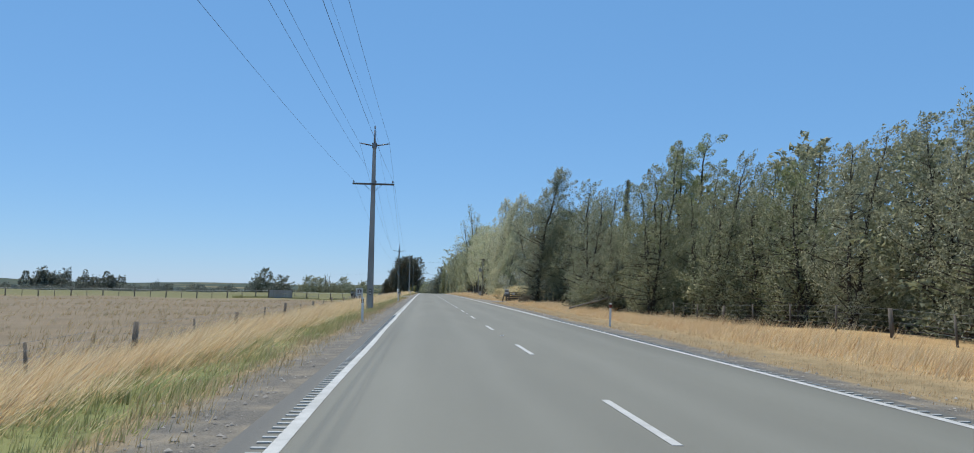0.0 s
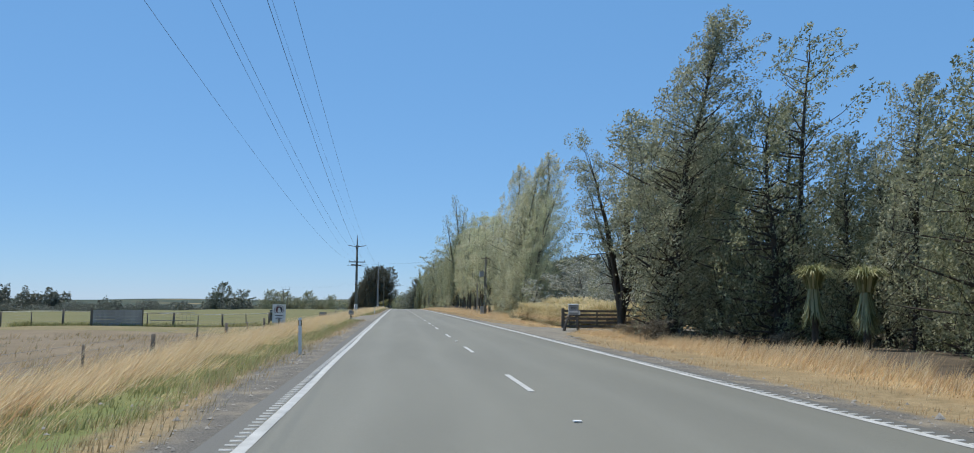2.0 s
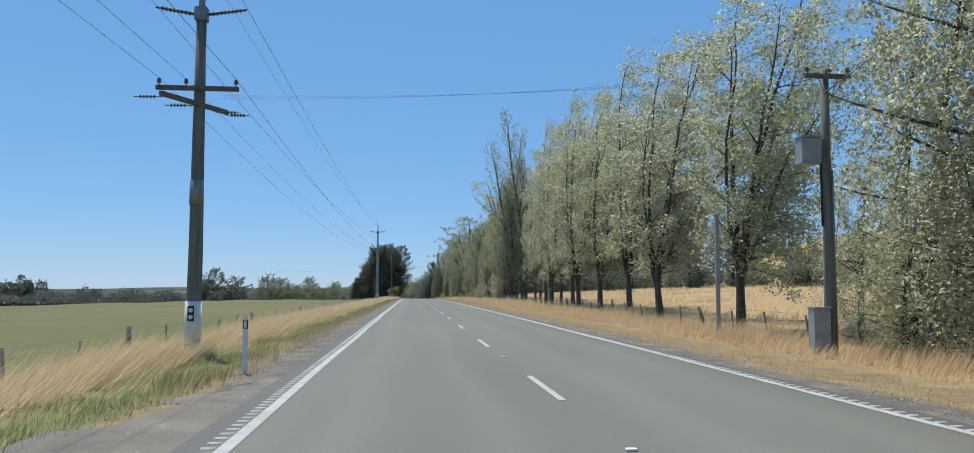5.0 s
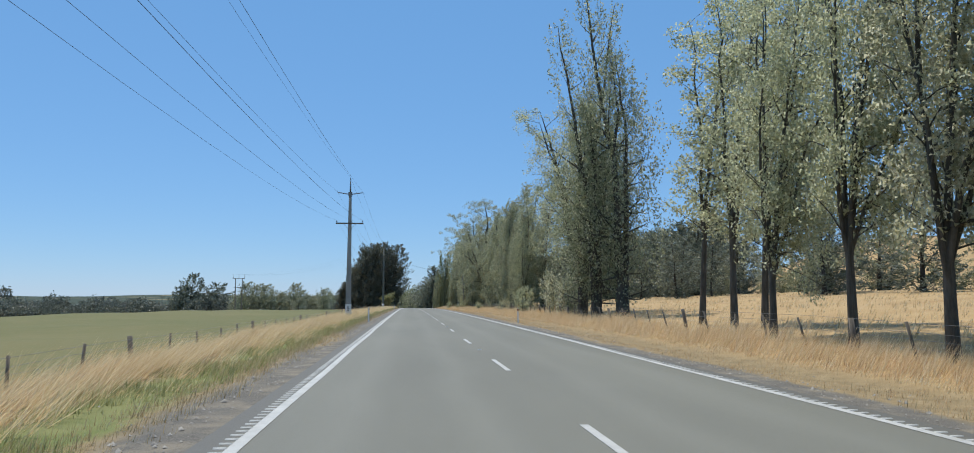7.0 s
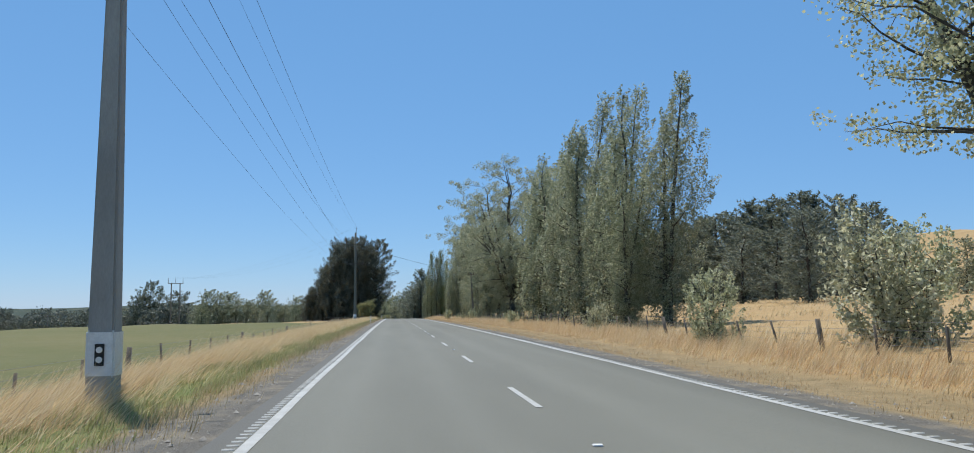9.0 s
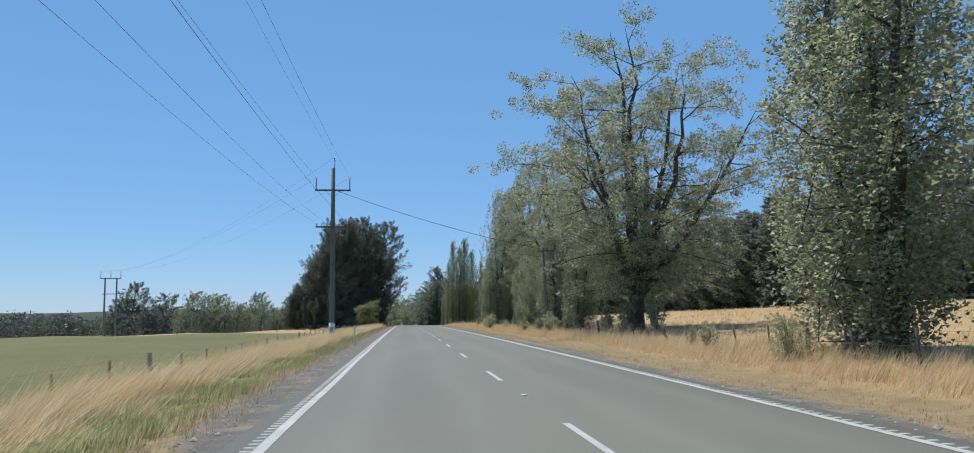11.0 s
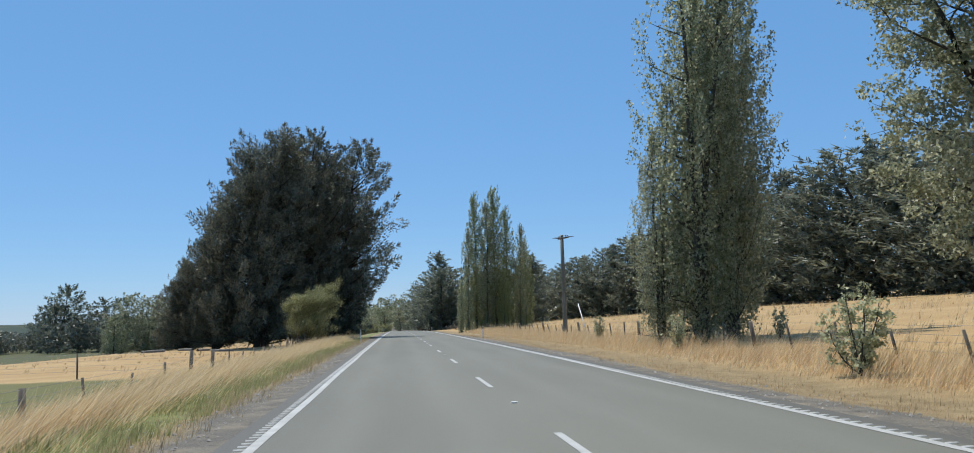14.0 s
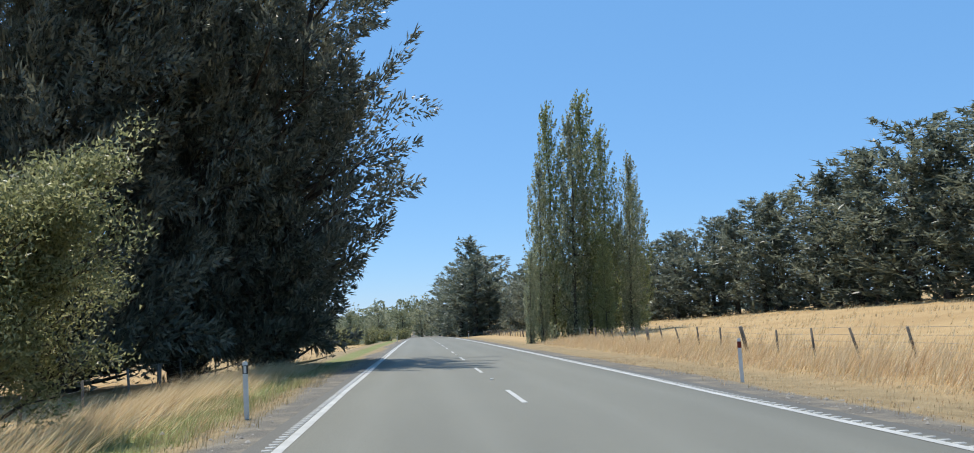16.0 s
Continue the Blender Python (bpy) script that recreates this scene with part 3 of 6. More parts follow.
def grow(seed, h, radius, low=0.12, limbs=50, twigs=6, leaves=20, leaf=(0.16, 0.11), rise=0.6, droop=0.0, lean=0.0, wind=0.0,
         trunk=0.22, stems=1, spread=0.5, shape="oval", spot=0.32, wood=DARKBARK, green=L_FOREST, outward=0.0, name="tree", label="", category="tree", quads=False, fork=2, fan=2.2, ragged=0.28):
    """A tree: tapered stems, limbs that leave them all round, twigs, and leaves gathered round the twigs.
    rise: how steeply limbs climb (0 level, 1 upright); shape: where the crown is widest."""
    rng = np.random.default_rng(seed)
    paths, radii, cen, ax = [], [], [], []
    for st in range(stems):
        n = 14
        u = np.linspace(0, 1, n)
        top = h * (1 if st == 0 else rng.uniform(0.72, 0.98))
        off = rng.normal(size=2) * spread * (stems > 1)
        walkx = np.cumsum(rng.normal(size=n)) * 0.012 * h
        walky = np.cumsum(rng.normal(size=n)) * 0.012 * h
        walkx, walky = (w - w[0] for w in (walkx, walky))
        sp = np.stack([off[0] * (0.3 + u * fan) + walkx * u + lean * u ** 1.8, off[1] * (0.3 + u * fan) + walky * u, u * top * 0.97], 1)
        r0 = trunk * (1 if stems == 1 else 0.7)
        rad = r0 * (1 - u) ** 0.8 + 0.012 * h / 10
        rad[0] *= 1.2
        paths.append(sp)
        radii.append(rad)
        for i in range(limbs // stems):
            v = low + (1 - low) * (i + rng.uniform(0, 1)) / (limbs // stems)
            v = min(v, 0.985)
            k = v * (n - 1)
            k0 = int(k)
            p0 = sp[k0] + (sp[min(k0 + 1, n - 1)] - sp[k0]) * (k - k0)
            w = (v - low) / (1 - low)
            if shape == "oval":
                rr = math.sin(math.pi * min(0.06 + 0.94 * w, 1.0) ** 0.75) ** 0.6
            elif shape == "cone":
                rr = 1.05 - w
            elif shape == "column":
                rr = 0.55 + 0.45 * math.sin(math.pi * w ** 0.8) if w < 0.7 else 1.9 * (1.02 - w) + 0.08
            else:  # wide at the top
                rr = 0.45 + 0.6 * math.sin(math.pi * w ** 1.5)
            ln = radius * max(rr, 0.1) * rng.uniform(0.95 - ragged, 0.92 + ragged)
            az = i * 2.39996 + rng.uniform(-0.5, 0.5)
            el = rise * (0.75 + 0.5 * rng.random()) * math.pi / 2
            if rise > 0.55:
                ln = ln / max(math.cos(el), 0.28)
                ln = min(ln, (top * 1.02 - p0[2]) * rng.uniform(0.3, 0.8) / max(math.sin(el), 0.2) + 0.3)
            ln = max(ln, 0.25)
            d = np.array([math.cos(az) * math.cos(el), math.sin(az) * math.cos(el), math.sin(el)])
            t = np.linspace(0, 1, 6)[:, None]
            lp = p0 + d * ln * t + np.array([wind, 0, 0]) * ln * t ** 2 * 0.5 + np.array([0, 0, -droop]) * ln * t ** 2
            lp = lp + np.cumsum(rng.normal(size=(6, 3)), 0) * 0.03 * ln * (t > 0)
            rl = max(0.012, min(rad[k0] * 0.55, 0.018 * ln + 0.01))
            paths.append(lp)
            radii.append(np.linspace(rl, rl * 0.25, 6))
            for j in range(twigs):
                a = rng.uniform(0.25, 1.0) ** 0.8
                q = a * 5
                q0 = min(int(q), 4)
                b0 = lp[q0] + (lp[q0 + 1] - lp[q0]) * (q - q0)
                td = d * 0.7 + rng.normal(size=3) * 0.55 + np.array([wind * 0.5, 0, 0.1])
                td /= np.linalg.norm(td)
                tl = (0.14 + 0.2 * rng.random()) * min(ln, 0.35 * radius + 1.2) + 0.15
                tp = b0 + td * tl * np.array([[0], [0.55], [1.0]])
                if j < fork:
                    paths.append(tp)
                    radii.append(np.array([0.35, 0.25, 0.12]) * rl + 0.003)
                m = max(2, int(leaves * rng.uniform(0.5, 1.5)))
                f = rng.uniform(0.35, 1.1, (m, 1))
                cen.append(b0 + td * tl * f + ball(rng, m) * spot * 1.55 * np.array([1, 1, 0.8]))
                ax.append(rng.normal(size=(m, 3)) * (1 - outward) + td * outward * 1.6)
    bits = [tubes([p], [r], 8 if len(p) == 14 else 4 if len(p) == 6 and fork else 3) for p, r in zip(paths, radii)]
    base = np.cumsum([0] + [len(v) for v, f in bits])
    V, F = np.concatenate([v for v, f in bits]), np.concatenate([f + o for (v, f), o in zip(bits, base)])
    C, A = np.concatenate(cen), np.concatenate(ax)
    keep = C[:, 2] > 0.05
    C, A = C[keep], A[keep]
    root = thing(name, pose(0, 0, 0), label, category)
    part("trunk", mesh_of("trunk", V, F, wood, True), wood, root)
    part("crown", leaf_mesh("crown", C, A, leaf[0], leaf[1], rng, green, quads), green, root)
    root["used"] = 0
    return root


def plumed(seed, h, radius, low=0.03, plumes=200, length=1.6, leaves=60, leaf=(0.14, 0.1), up=0.6, wind=0.3, lean=0.0, slim=0.3, shape="column", trunk=0.2, stems=1, spread=0.5,
           along=0.3, inner=0.0, curl=0.15, bare=0.25, wood=DARKBARK, green=L_FOREST, name="tree", label="", category="tree", loose=0.22):
    """A tree whose branches end in feathery plumes of leaves that break the outline.
    up: how upright the plumes stand; slim: their width for their length; along: how far leaves follow the plume; inner: the share of plumes near the stem."""
    rng = np.random.default_rng(seed)
    paths, radii, cen, ax = [], [], [], []
    u = np.linspace(0, 1, 14)
    ph = rng.uniform(0, 6.28, 4)
    for st in range(stems):
        top = h * (1 if st == 0 else rng.uniform(0.7, 0.97))
        a0 = 2.4 * st + rng.uniform(-0.4, 0.4)
        off = np.array([math.cos(a0), math.sin(a0)]) * spread * (stems > 1)
        sway = np.cumsum(rng.normal(size=(14, 2)), 0) * 0.008 * h
        sway -= sway[0]
        sp = np.stack([off[0] * (0.25 + u * 1.6) + sway[:, 0] * u + lean * u ** 1.8, off[1] * (0.25 + u * 1.6) + sway[:, 1] * u, u * top * 0.96], 1)
        r0 = trunk * (1 if stems == 1 else 0.75)
        rad = r0 * (1 - u) ** 0.85 * (1 + 0.35 * (1 - u) ** 12) + 0.001 * h
        paths.append(sp)
        radii.append(rad)
        n = plumes // stems
        for i in range(n):
            w = (i + rng.random()) / n
            v = low + (1 - low) * w
            if shape == "column":
                rr = min(0.55 + 1.8 * w, 1.0) if w < 0.55 else 1.0 - 0.8 * ((w - 0.55) / 0.45) ** 1.5
            elif shape == "cone":
                rr = 1.05 - 0.95 * w
            elif shape == "oval":
                rr = math.sin(math.pi * min(0.14 + 0.8 * w, 1.0) ** 0.85) ** 0.7
            elif shape == "spread":
                rr = 0.55 + 0.8 * w if w < 0.55 else 0.99 - 0.7 * ((w - 0.55) / 0.45) ** 1.6
            elif shape == "dome":
                rr = 1.0 - 0.75 * w ** 2.2
            else:  # wide at the top
                rr = 0.5 + 0.55 * math.sin(math.pi * min(w, 0.97) ** 1.4)
            az = i * 2.39996 + rng.uniform(-0.5, 0.5)
            lump = 1 + 0.22 * math.sin(2 * az + ph[0] + 5 * v) + 0.16 * math.sin(3 * az + ph[1] - 9 * v)
            far = (rng.uniform(0.15, 0.6) if rng.random() < inner else rng.uniform(0.5, 1.05))
            r = radius * rr * lump * far
            k = v * 13
            k0 = min(int(k), 12)
            c = sp[k0] + (sp[k0 + 1] - sp[k0]) * (k - k0)
            out = np.array([math.cos(az), math.sin(az), 0.0])
            pl = length * rng.uniform(0.55, 1.45) * (1 - 0.45 * max(w - 0.5, 0) * 2 * (shape != "dome"))
            d = out * (1 - up) + np.array([wind, 0, up]) + rng.normal(size=3) * loose
            d /= np.linalg.norm(d)
            e = c + out * r
            b = e - d * pl * 0.55
            root_v = max(0.02, v - (0.05 + up * 0.8 * r / h))
            q = root_v * 13
            q0 = min(int(q), 12)
            a = sp[q0] + (sp[q0 + 1] - sp[q0]) * (q - q0)
            t = np.linspace(0, 1, 5)[:, None]
            ctrl = (a + b) / 2 + out * r * 0.12 * (1 - up) - np.array([0, 0, 0.04 * r])
            lp = a * (1 - t) ** 2 + 2 * ctrl * t * (1 - t) + b * t ** 2
            lp = np.concatenate([lp, [b + d * pl * 0.75 + np.array([0, 0, curl * 0.5 * pl])]])
            rl = max(0.01, min(rad[q0] * 0.5, 0.016 * (r + pl) + 0.006))
            if rng.random() > bare:
                paths.append(lp)
                radii.append(np.linspace(rl, 0.006, 6))
            m = max(4, int(leaves * rng.uniform(0.6, 1.4) * (pl / length)))
            f = rng.random(m) ** 0.8
            side = rng.normal(size=(m, 3))
            side -= (side @ d)[:, None] * d
            side /= np.linalg.norm(side, axis=1)[:, None] + 1e-9
            wd = slim * pl * (1.05 - f) ** 0.6 * (0.35 + f) ** 0.4 * rng.random(m) ** 0.5
            p = b + d * (pl * 1.1 * f)[:, None] + side * wd[:, None] + np.array([0, 0, 1.0]) * (curl * pl * f ** 2)[:, None]
            cen.append(p)
            ax.append(rng.normal(size=(m, 3)) * (1 - along) + (d + 0.7 * side + np.array([wind, 0, 0.2])) * along * 1.5)
    bits = [tubes([p], [r], 9 if len(p) == 14 else 3) for p, r in zip(paths, radii)]
    base = np.cumsum([0] + [len(v) for v, f in bits])
    V, F = np.concatenate([v for v, f in bits]), np.concatenate([f + o for (v, f), o in zip(bits, base)])
    C, A = np.concatenate(cen), np.concatenate(ax)
    keep = C[:, 2] > 0.05
    root = thing(name, pose(0, 0, 0), label, category)
    part("trunk", mesh_of("trunk", V, F, wood, True), wood, root)
    part("crown", leaf_mesh("crown", C[keep], A[keep], leaf[0], leaf[1], rng, green), green, root)
    root["used"] = 0
    return root


def plant(protos, x, y, s=1.0, rot=0.0, wide=1.0, label="", group="", sink=0.06):
    """Sets a copy of one of the grown trees at a place on the ground."""
    p = protos[plant.n % len(protos)] if isinstance(protos, list) else protos
    plant.n += 1
    m = pose(x, y, gz(x, y) - sink, 0, 0, rot) @ Matrix.Diagonal((s * wide, s * wide, s, 1))
    if p["used"] == 0:
        p["used"] = 1
        p.matrix_basis = m
        ob = p
    else:
        ob = copy_thing(p, m)
    return tagged(ob, label, "", group)


plant.n = 0
R = random.Random(11)

WL = "tall dense evergreen tree with dark olive foliage in the roadside wood"
forest = [plumed(100 + i, 12, rad, 0.05, 165, 1.9, 120, (0.12, 0.06), 0.5, 0.42, 0.7, 0.34, "oval", 0.19, 2, 0.5, 0.35, 0.25, 0.1, 0.3, DARKBARK, g, "evergreen_tree", WL)
          for i, (g, rad) in enumerate(((L_FOREST, 2.9), (L_OLIVE, 2.5), (L_OLIVE, 2.9), (L_FOREST, 2.7)))]
clumpy = [plumed(290 + i, 14.5, 3.3, 0.08, 90, 1.6, 330, (0.11, 0.06), 0.4, 0.1, 0.3, 0.44, "dome", 0.26, 3, 0.8, 0.3, 0.12, 0.05, 0.2, DARKBARK, g, "evergreen_tree",
                 "tall evergreen with dense rounded clumps of olive foliage") for i, g in enumerate((L_FRESH, L_FOREST))]
slimwood = [plumed(104 + i, 12, 1.9, 0.06, 140, 1.8, 130, (0.11, 0.06), 0.55, 0.45, 0.8, 0.34, "column", 0.15, 1, 0.5, 0.35, 0.25, 0.1, 0.3, DARKBARK, g, "evergreen_tree", "slim evergreen tree with a tapering ragged head") for i, g in enumerate((L_FOREST, L_OLIVE))]
scrub = [grow(118, 1.3, 0.9, 0.0, 26, 5, 16, (0.1, 0.06), 0.5, 0.1, 0.1, 0.3, 0.03, 3, 0.3, "oval", 0.16, DARKBARK, L_SCRUB, name="dry_scrub", fork=1,
              label="low brown scrub of dead stems at the wood's edge", category="scrub")]
spire = plumed(108, 15, 2.6, 0.04, 240, 2.0, 150, (0.11, 0.06), 0.5, 0.55, 1.2, 0.32, "column", 0.19, 1, 0.5, 0.35, 0.25, 0.1, 0.2, DARKBARK, L_OLIVE, "evergreen_tree", "tall tapering grey-green tree bending in the wind")
deep = [plumed(110 + i, 12, 3.0, 0.02, 100, 2.2, 50, (0.3, 0.19), 0.45, 0.3, 0.4, 0.42, "oval", 0.18, 1, 0.5, 0.3, 0.3, 0.1, 0.7, DARKBARK, g, "evergreen_tree",
               "dense dark evergreen tree standing back from the road") for i, g in enumerate((L_FOREST, L_OLIVE))]
under = [grow(115 + i, 2.6, 1.2, 0.0, 34, 6, 18, (0.12, 0.075), 0.4, 0.1, 0.1, 0.2, 0.05, 3, 0.4, "oval", 0.24, DARKBARK, g, name="undergrowth_bush", fork=1,
              label="dark scrubby bush under the trees", category="bush") for i, g in enumerate((L_FOREST, L_FOREST))]
wispy = [grow(120 + i, 12, 2.5, 0.2, 46, 8, 40, (0.15, 0.075), 0.5, 0.05, 0.8, 0.4, 0.13, 3, 0.4, "oval", 0.38, PALEBARK, g, name="eucalyptus_tree",
              label="slender multi-stemmed tree with airy grey-green foliage") for i, g in enumerate((L_OLIVE, L_FOREST, L_OLIVE))]
poplar = [plumed(140 + i, 15, 2.3, 0.02, 220, 1.9, 128, (0.086, 0.07), 0.6, 0.5, 2.2, 0.3, "column", 0.15, 1 + i % 2 * 2, 0.5, 0.2, 0.2, 0.1, 0.8, BARK, g, "poplar_tree",
                 "tall poplar bending in the wind, pale grey-green leaves", loose=0.3) for i, g in enumerate((L_SILVER, L_POPLAR, L_SILVER, L_POPLAR))]
lombardy = [plumed(160 + i, 18, rad, 0.04, 250, 2.3, 130, (0.112, 0.09), 0.78, 0.25, 0.5, 0.26, "column", 0.24, st, 0.42, 0.2, 0.25, 0.1, 0.75, BARK, g, "lombardy_poplar", "narrow upright poplar with dark glossy leaves")
            for i, (g, rad, st) in enumerate(((L_DARKPOP, 2.0, 3), (L_BIGPOP, 1.9, 2), (L_BIGPOP, 1.9, 2)))]
pine = [plumed(200 + i, 18, 3.7, 0.01, 120, 2.0, 36, (0.54, 0.15), 0.42, 0.08, 0.3, 0.34, ("oval", "cone", "column")[i], 0.22, 1, 0.3, 0.5, 0.2, 0.25, 0.75, DARKBARK, L_PINE, "pine_tree",
               "dark green plantation pine with layered branches") for i in range(3)]
shrub = [plumed(220 + i, 3.2, 1.05, 0.02, 90, 0.9, 75, (0.085, 0.065), 0.6, 0.25, 0.15, 0.3, "oval", 0.045, 4, 0.3, 0.2, 0.3, 0.1, 0.2, BARK, g, "shrub",
                "young poplar shrub with pale leaves in the dry grass", "shrub") for i, g in enumerate((L_POPLAR, L_SILVER, L_SHRUB))]
silver = [plumed(240 + i, 5.0, 2.2, 0.08, 64, 1.35, 190, (0.11, 0.075), 0.35, 0.1, 0.2, 0.58, "oval", 0.1, 3, 0.6, 0.2, 0.25, 0.05, 0.6, PALEBARK, L_SILVERBUSH, "silver_bush",
                 "rounded silver-leaved bush behind the pampas", "bush") for i in range(2)]

WOOD = "trees of the roadside wood"
# the dense wood
for y in range(14, 50, 4):
    plant(forest, 16.5 + R.uniform(-1, 1), y + R.uniform(-1, 1), R.uniform(0.78, 0.95), R.uniform(-30, 30), 1.0, group=WOOD)
    plant(deep, 20.5 + R.uniform(-1, 1), y + 2, R.uniform(0.82, 0.95), R.uniform(-40, 40), 1.1, group=WOOD)
    if y % 8 == 2:
        plant(deep, 26 + R.uniform(-2, 2), y + 1, 0.95, R.uniform(-40, 40), 1.3, group=WOOD)
    plant(under, 18.2 + R.uniform(-0.5, 0.5), y + 1.5, R.uniform(0.9, 1.3), R.uniform(0, 360), 1.2, group="undergrowth")
for x, y, s, w in ((14.4, 49.4, 1.03, 0.9), (12.0, 55, 0.72, 1.1), (11.3, 64, 0.72, 1.15), (10.5, 68.0, 0.95, 0.8), (12.2, 71.0, 1.1, 0.85),
                   (12.5, 75.5, 0.86, 1.0), (18, 56, 1.05, 1.1), (19, 68, 1.1, 1.1), (17, 77, 0.85, 1.0), (20.5, 82, 0.8, 1.1), (24, 62, 1.2, 1.2), (25, 76, 1.0, 1.2),
                   (13.8, 79.0, 0.72, 1.0), (13.4, 90, 1.2, 0.95), (16.3, 87, 0.9, 1.1), (15, 94, 1.15, 1.0), (18, 98, 0.82, 1.1), (22, 92, 0.9, 1.2), (27, 88, 1.0, 1.2), (26, 102, 1.0, 1.2)):
    plant(deep if x > 18.5 else forest, x, y, s, R.uniform(-35, 35), w, group=WOOD)
for x, y, s in ((13.7, 60.5, 0.84), (16.6, 63.0, 0.93), (14.8, 54.5, 0.79), (17.2, 46.5, 0.7), (13.0, 69.5, 0.66), (15.6, 79.5, 0.62)):
    plant(clumpy, x, y, s, R.uniform(-40, 40), 1.0, group=WOOD)
for x, y, s in ((14.8, 83.2, 0.78), (14.6, 87.0, 0.7), (12.6, 94.5, 0.8)):
    plant(slimwood, x, y, s, R.uniform(-25, 25), 1.0, group=WOOD)
for x, y, s in ((13.6, 54, 0.9), (12.8, 58.5, 0.9), (14.8, 64.5, 0.9), (10.3, 65.5, 0.7), (10.0, 69.0, 0.6), (15.8, 91, 0.8),
                (17, 102, 1.0), (19.5, 95, 1.2), (16, 83, 0.8), (14.5, 51, 0.9), (16.5, 48, 1.0), (18, 88, 1.2), (20, 103, 1.2), (16.5, 106.5, 0.9)):
    plant(under, x, y, s, R.uniform(0, 360), 1.15, group="undergrowth")
for y in range(76, 112, 5):
    plant(deep, 32 + R.uniform(-1, 1), y, 0.95, R.uniform(0, 360), 1.4, group=WOOD)
cone_tree = grow(131, 13, 1.6, 0.1, 60, 6, 14, (0.26, 0.08), 0.3, 0.0, 0.2, 0.2, 0.16, 1, 0.3, "cone", 0.25, DARKBARK, L_PINE, 0.4, name="conifer", label="pointed dark conifer standing above the wood")
plant(cone_tree, 14.6, 73.4, 0.86, 0, 0.55, group=WOOD)
plant(spire, 9.9, 93.2, 1.0, group=WOOD)
gate_tree = spreading(125, 11.4, 6.4, 0.35, 9, 12, 7, 46, (0.1, 0.065), 0.4, 0.3, 0.26, 0.3, 0.22, 0.3, 0.1, 0.18, DARKBARK, L_OLIVE, "eucalyptus_tree", "many-stemmed tree with an airy grey-green crown beside the gate", quads=True)
plant(gate_tree, 10.7, 104.6, 1.0, 0, 0.95, group=WOOD)
for x, y, s in ((12.6, 101.0, 0.8), (11.4, 98.5, 0.95), (13.8, 104.0, 0.85), (14.5, 99.5, 0.85)):
    plant(wispy, x, y, s, R.uniform(-25, 25), 1.25, group=WOOD)
for x, y, s in ((8.2, 90.5, 0.6), (8.6, 94.6, 0.7), (8.8, 97.5, 0.6), (10.4, 99.6, 0.8), (11.4, 91.0, 0.7), (12.2, 87.5, 0.6)):
    plant(scrub, x, y, s, R.uniform(0, 360), 1.2, group="dry scrub")
for x, y, s in ((17.5, 93, 0.7), (16.8, 98.5, 0.7), (14.4, 101, 0.55), (20, 88, 0.7)):
    plant(forest, x, y, s, R.uniform(0, 360), 1.25, group=WOOD)

# silver bushes and dark trees beyond the gate
for x, y, s in ((15.0, 121, 0.9), (17.5, 128, 1.05), (16.0, 136, 1.0), (19, 143, 1.05), (22, 132, 1.1), (24.5, 141, 1.1), (17.5, 114, 0.85)):
    plant(silver, x, y, s * 1.12, R.uniform(0, 360), 1.25, group="silver bushes")
rounded = [plumed(250 + i, 9.0, 3.2, 0.06, 60, 2.2, 115, (0.24, 0.17), 0.35, 0.1, 0.2, 0.55, "oval", 0.2, 3, 0.7, 0.2, 0.25, 0.05, 0.6, DARKBARK, (L_FOREST, L_MAC)[i], "evergreen_tree",
                  "rounded dark evergreen tree behind the silver bushes") for i in range(2)]
for x, y, s in ((27, 138, 0.62), (31, 148, 0.68), (26, 152, 0.6), (36, 142, 0.72), (24, 125, 0.6), (30, 122, 0.66), (40, 155, 0.72), (22, 158, 0.55)):
    plant(rounded, x, y, s * 1.46, R.uniform(0, 360), 1.25, "rounded dark evergreen tree behind the silver bushes", "dark trees beyond the gate")

# the wind-bent poplar row
ROWP = "poplar row along the road"
for x, y, s in ((12.7, 146.2, 1.24), (11.4, 143.0, 1.0), (11.0, 150.0, 1.0), (11.8, 153.5, 1.05), (10.9, 157.5, 1.02), (11.4, 161.0, 1.0), (11.6, 147.6, 1.12), (12.9, 157, 1.0)):
    plant(poplar, x, y, s, R.uniform(-20, 20), 0.95, group=ROWP)
for x, y, s in ((10.6, 143.5, 0.5), (10.3, 147, 0.42), (10.2, 150, 0.45), (10.6, 153, 0.5), (10.4, 156, 0.44), (10.3, 159.5, 0.42), (11.6, 164, 0.4), (11.2, 140.5, 0.4), (12.0, 152, 0.5), (11.8, 160, 0.45)):
    plant(poplar, x, y, s, R.uniform(-20, 20), 1.5, "low leafy poplar suckers at the foot of the row", "poplar suckers")
clear = [spreading(150 + i, 14, 4.1, 2.3, 6, 16, 8, 42, (0.092, 0.076), 0.5, 0.17, 0.06, 0.3, 0.45, 0.36, 0.4, 0.35, BARK, g, "poplar_tree", "poplar with a bare lower trunk and pale windswept crown")
         for i, g in enumerate((L_POPLAR, L_SILVER, L_POPLAR))]
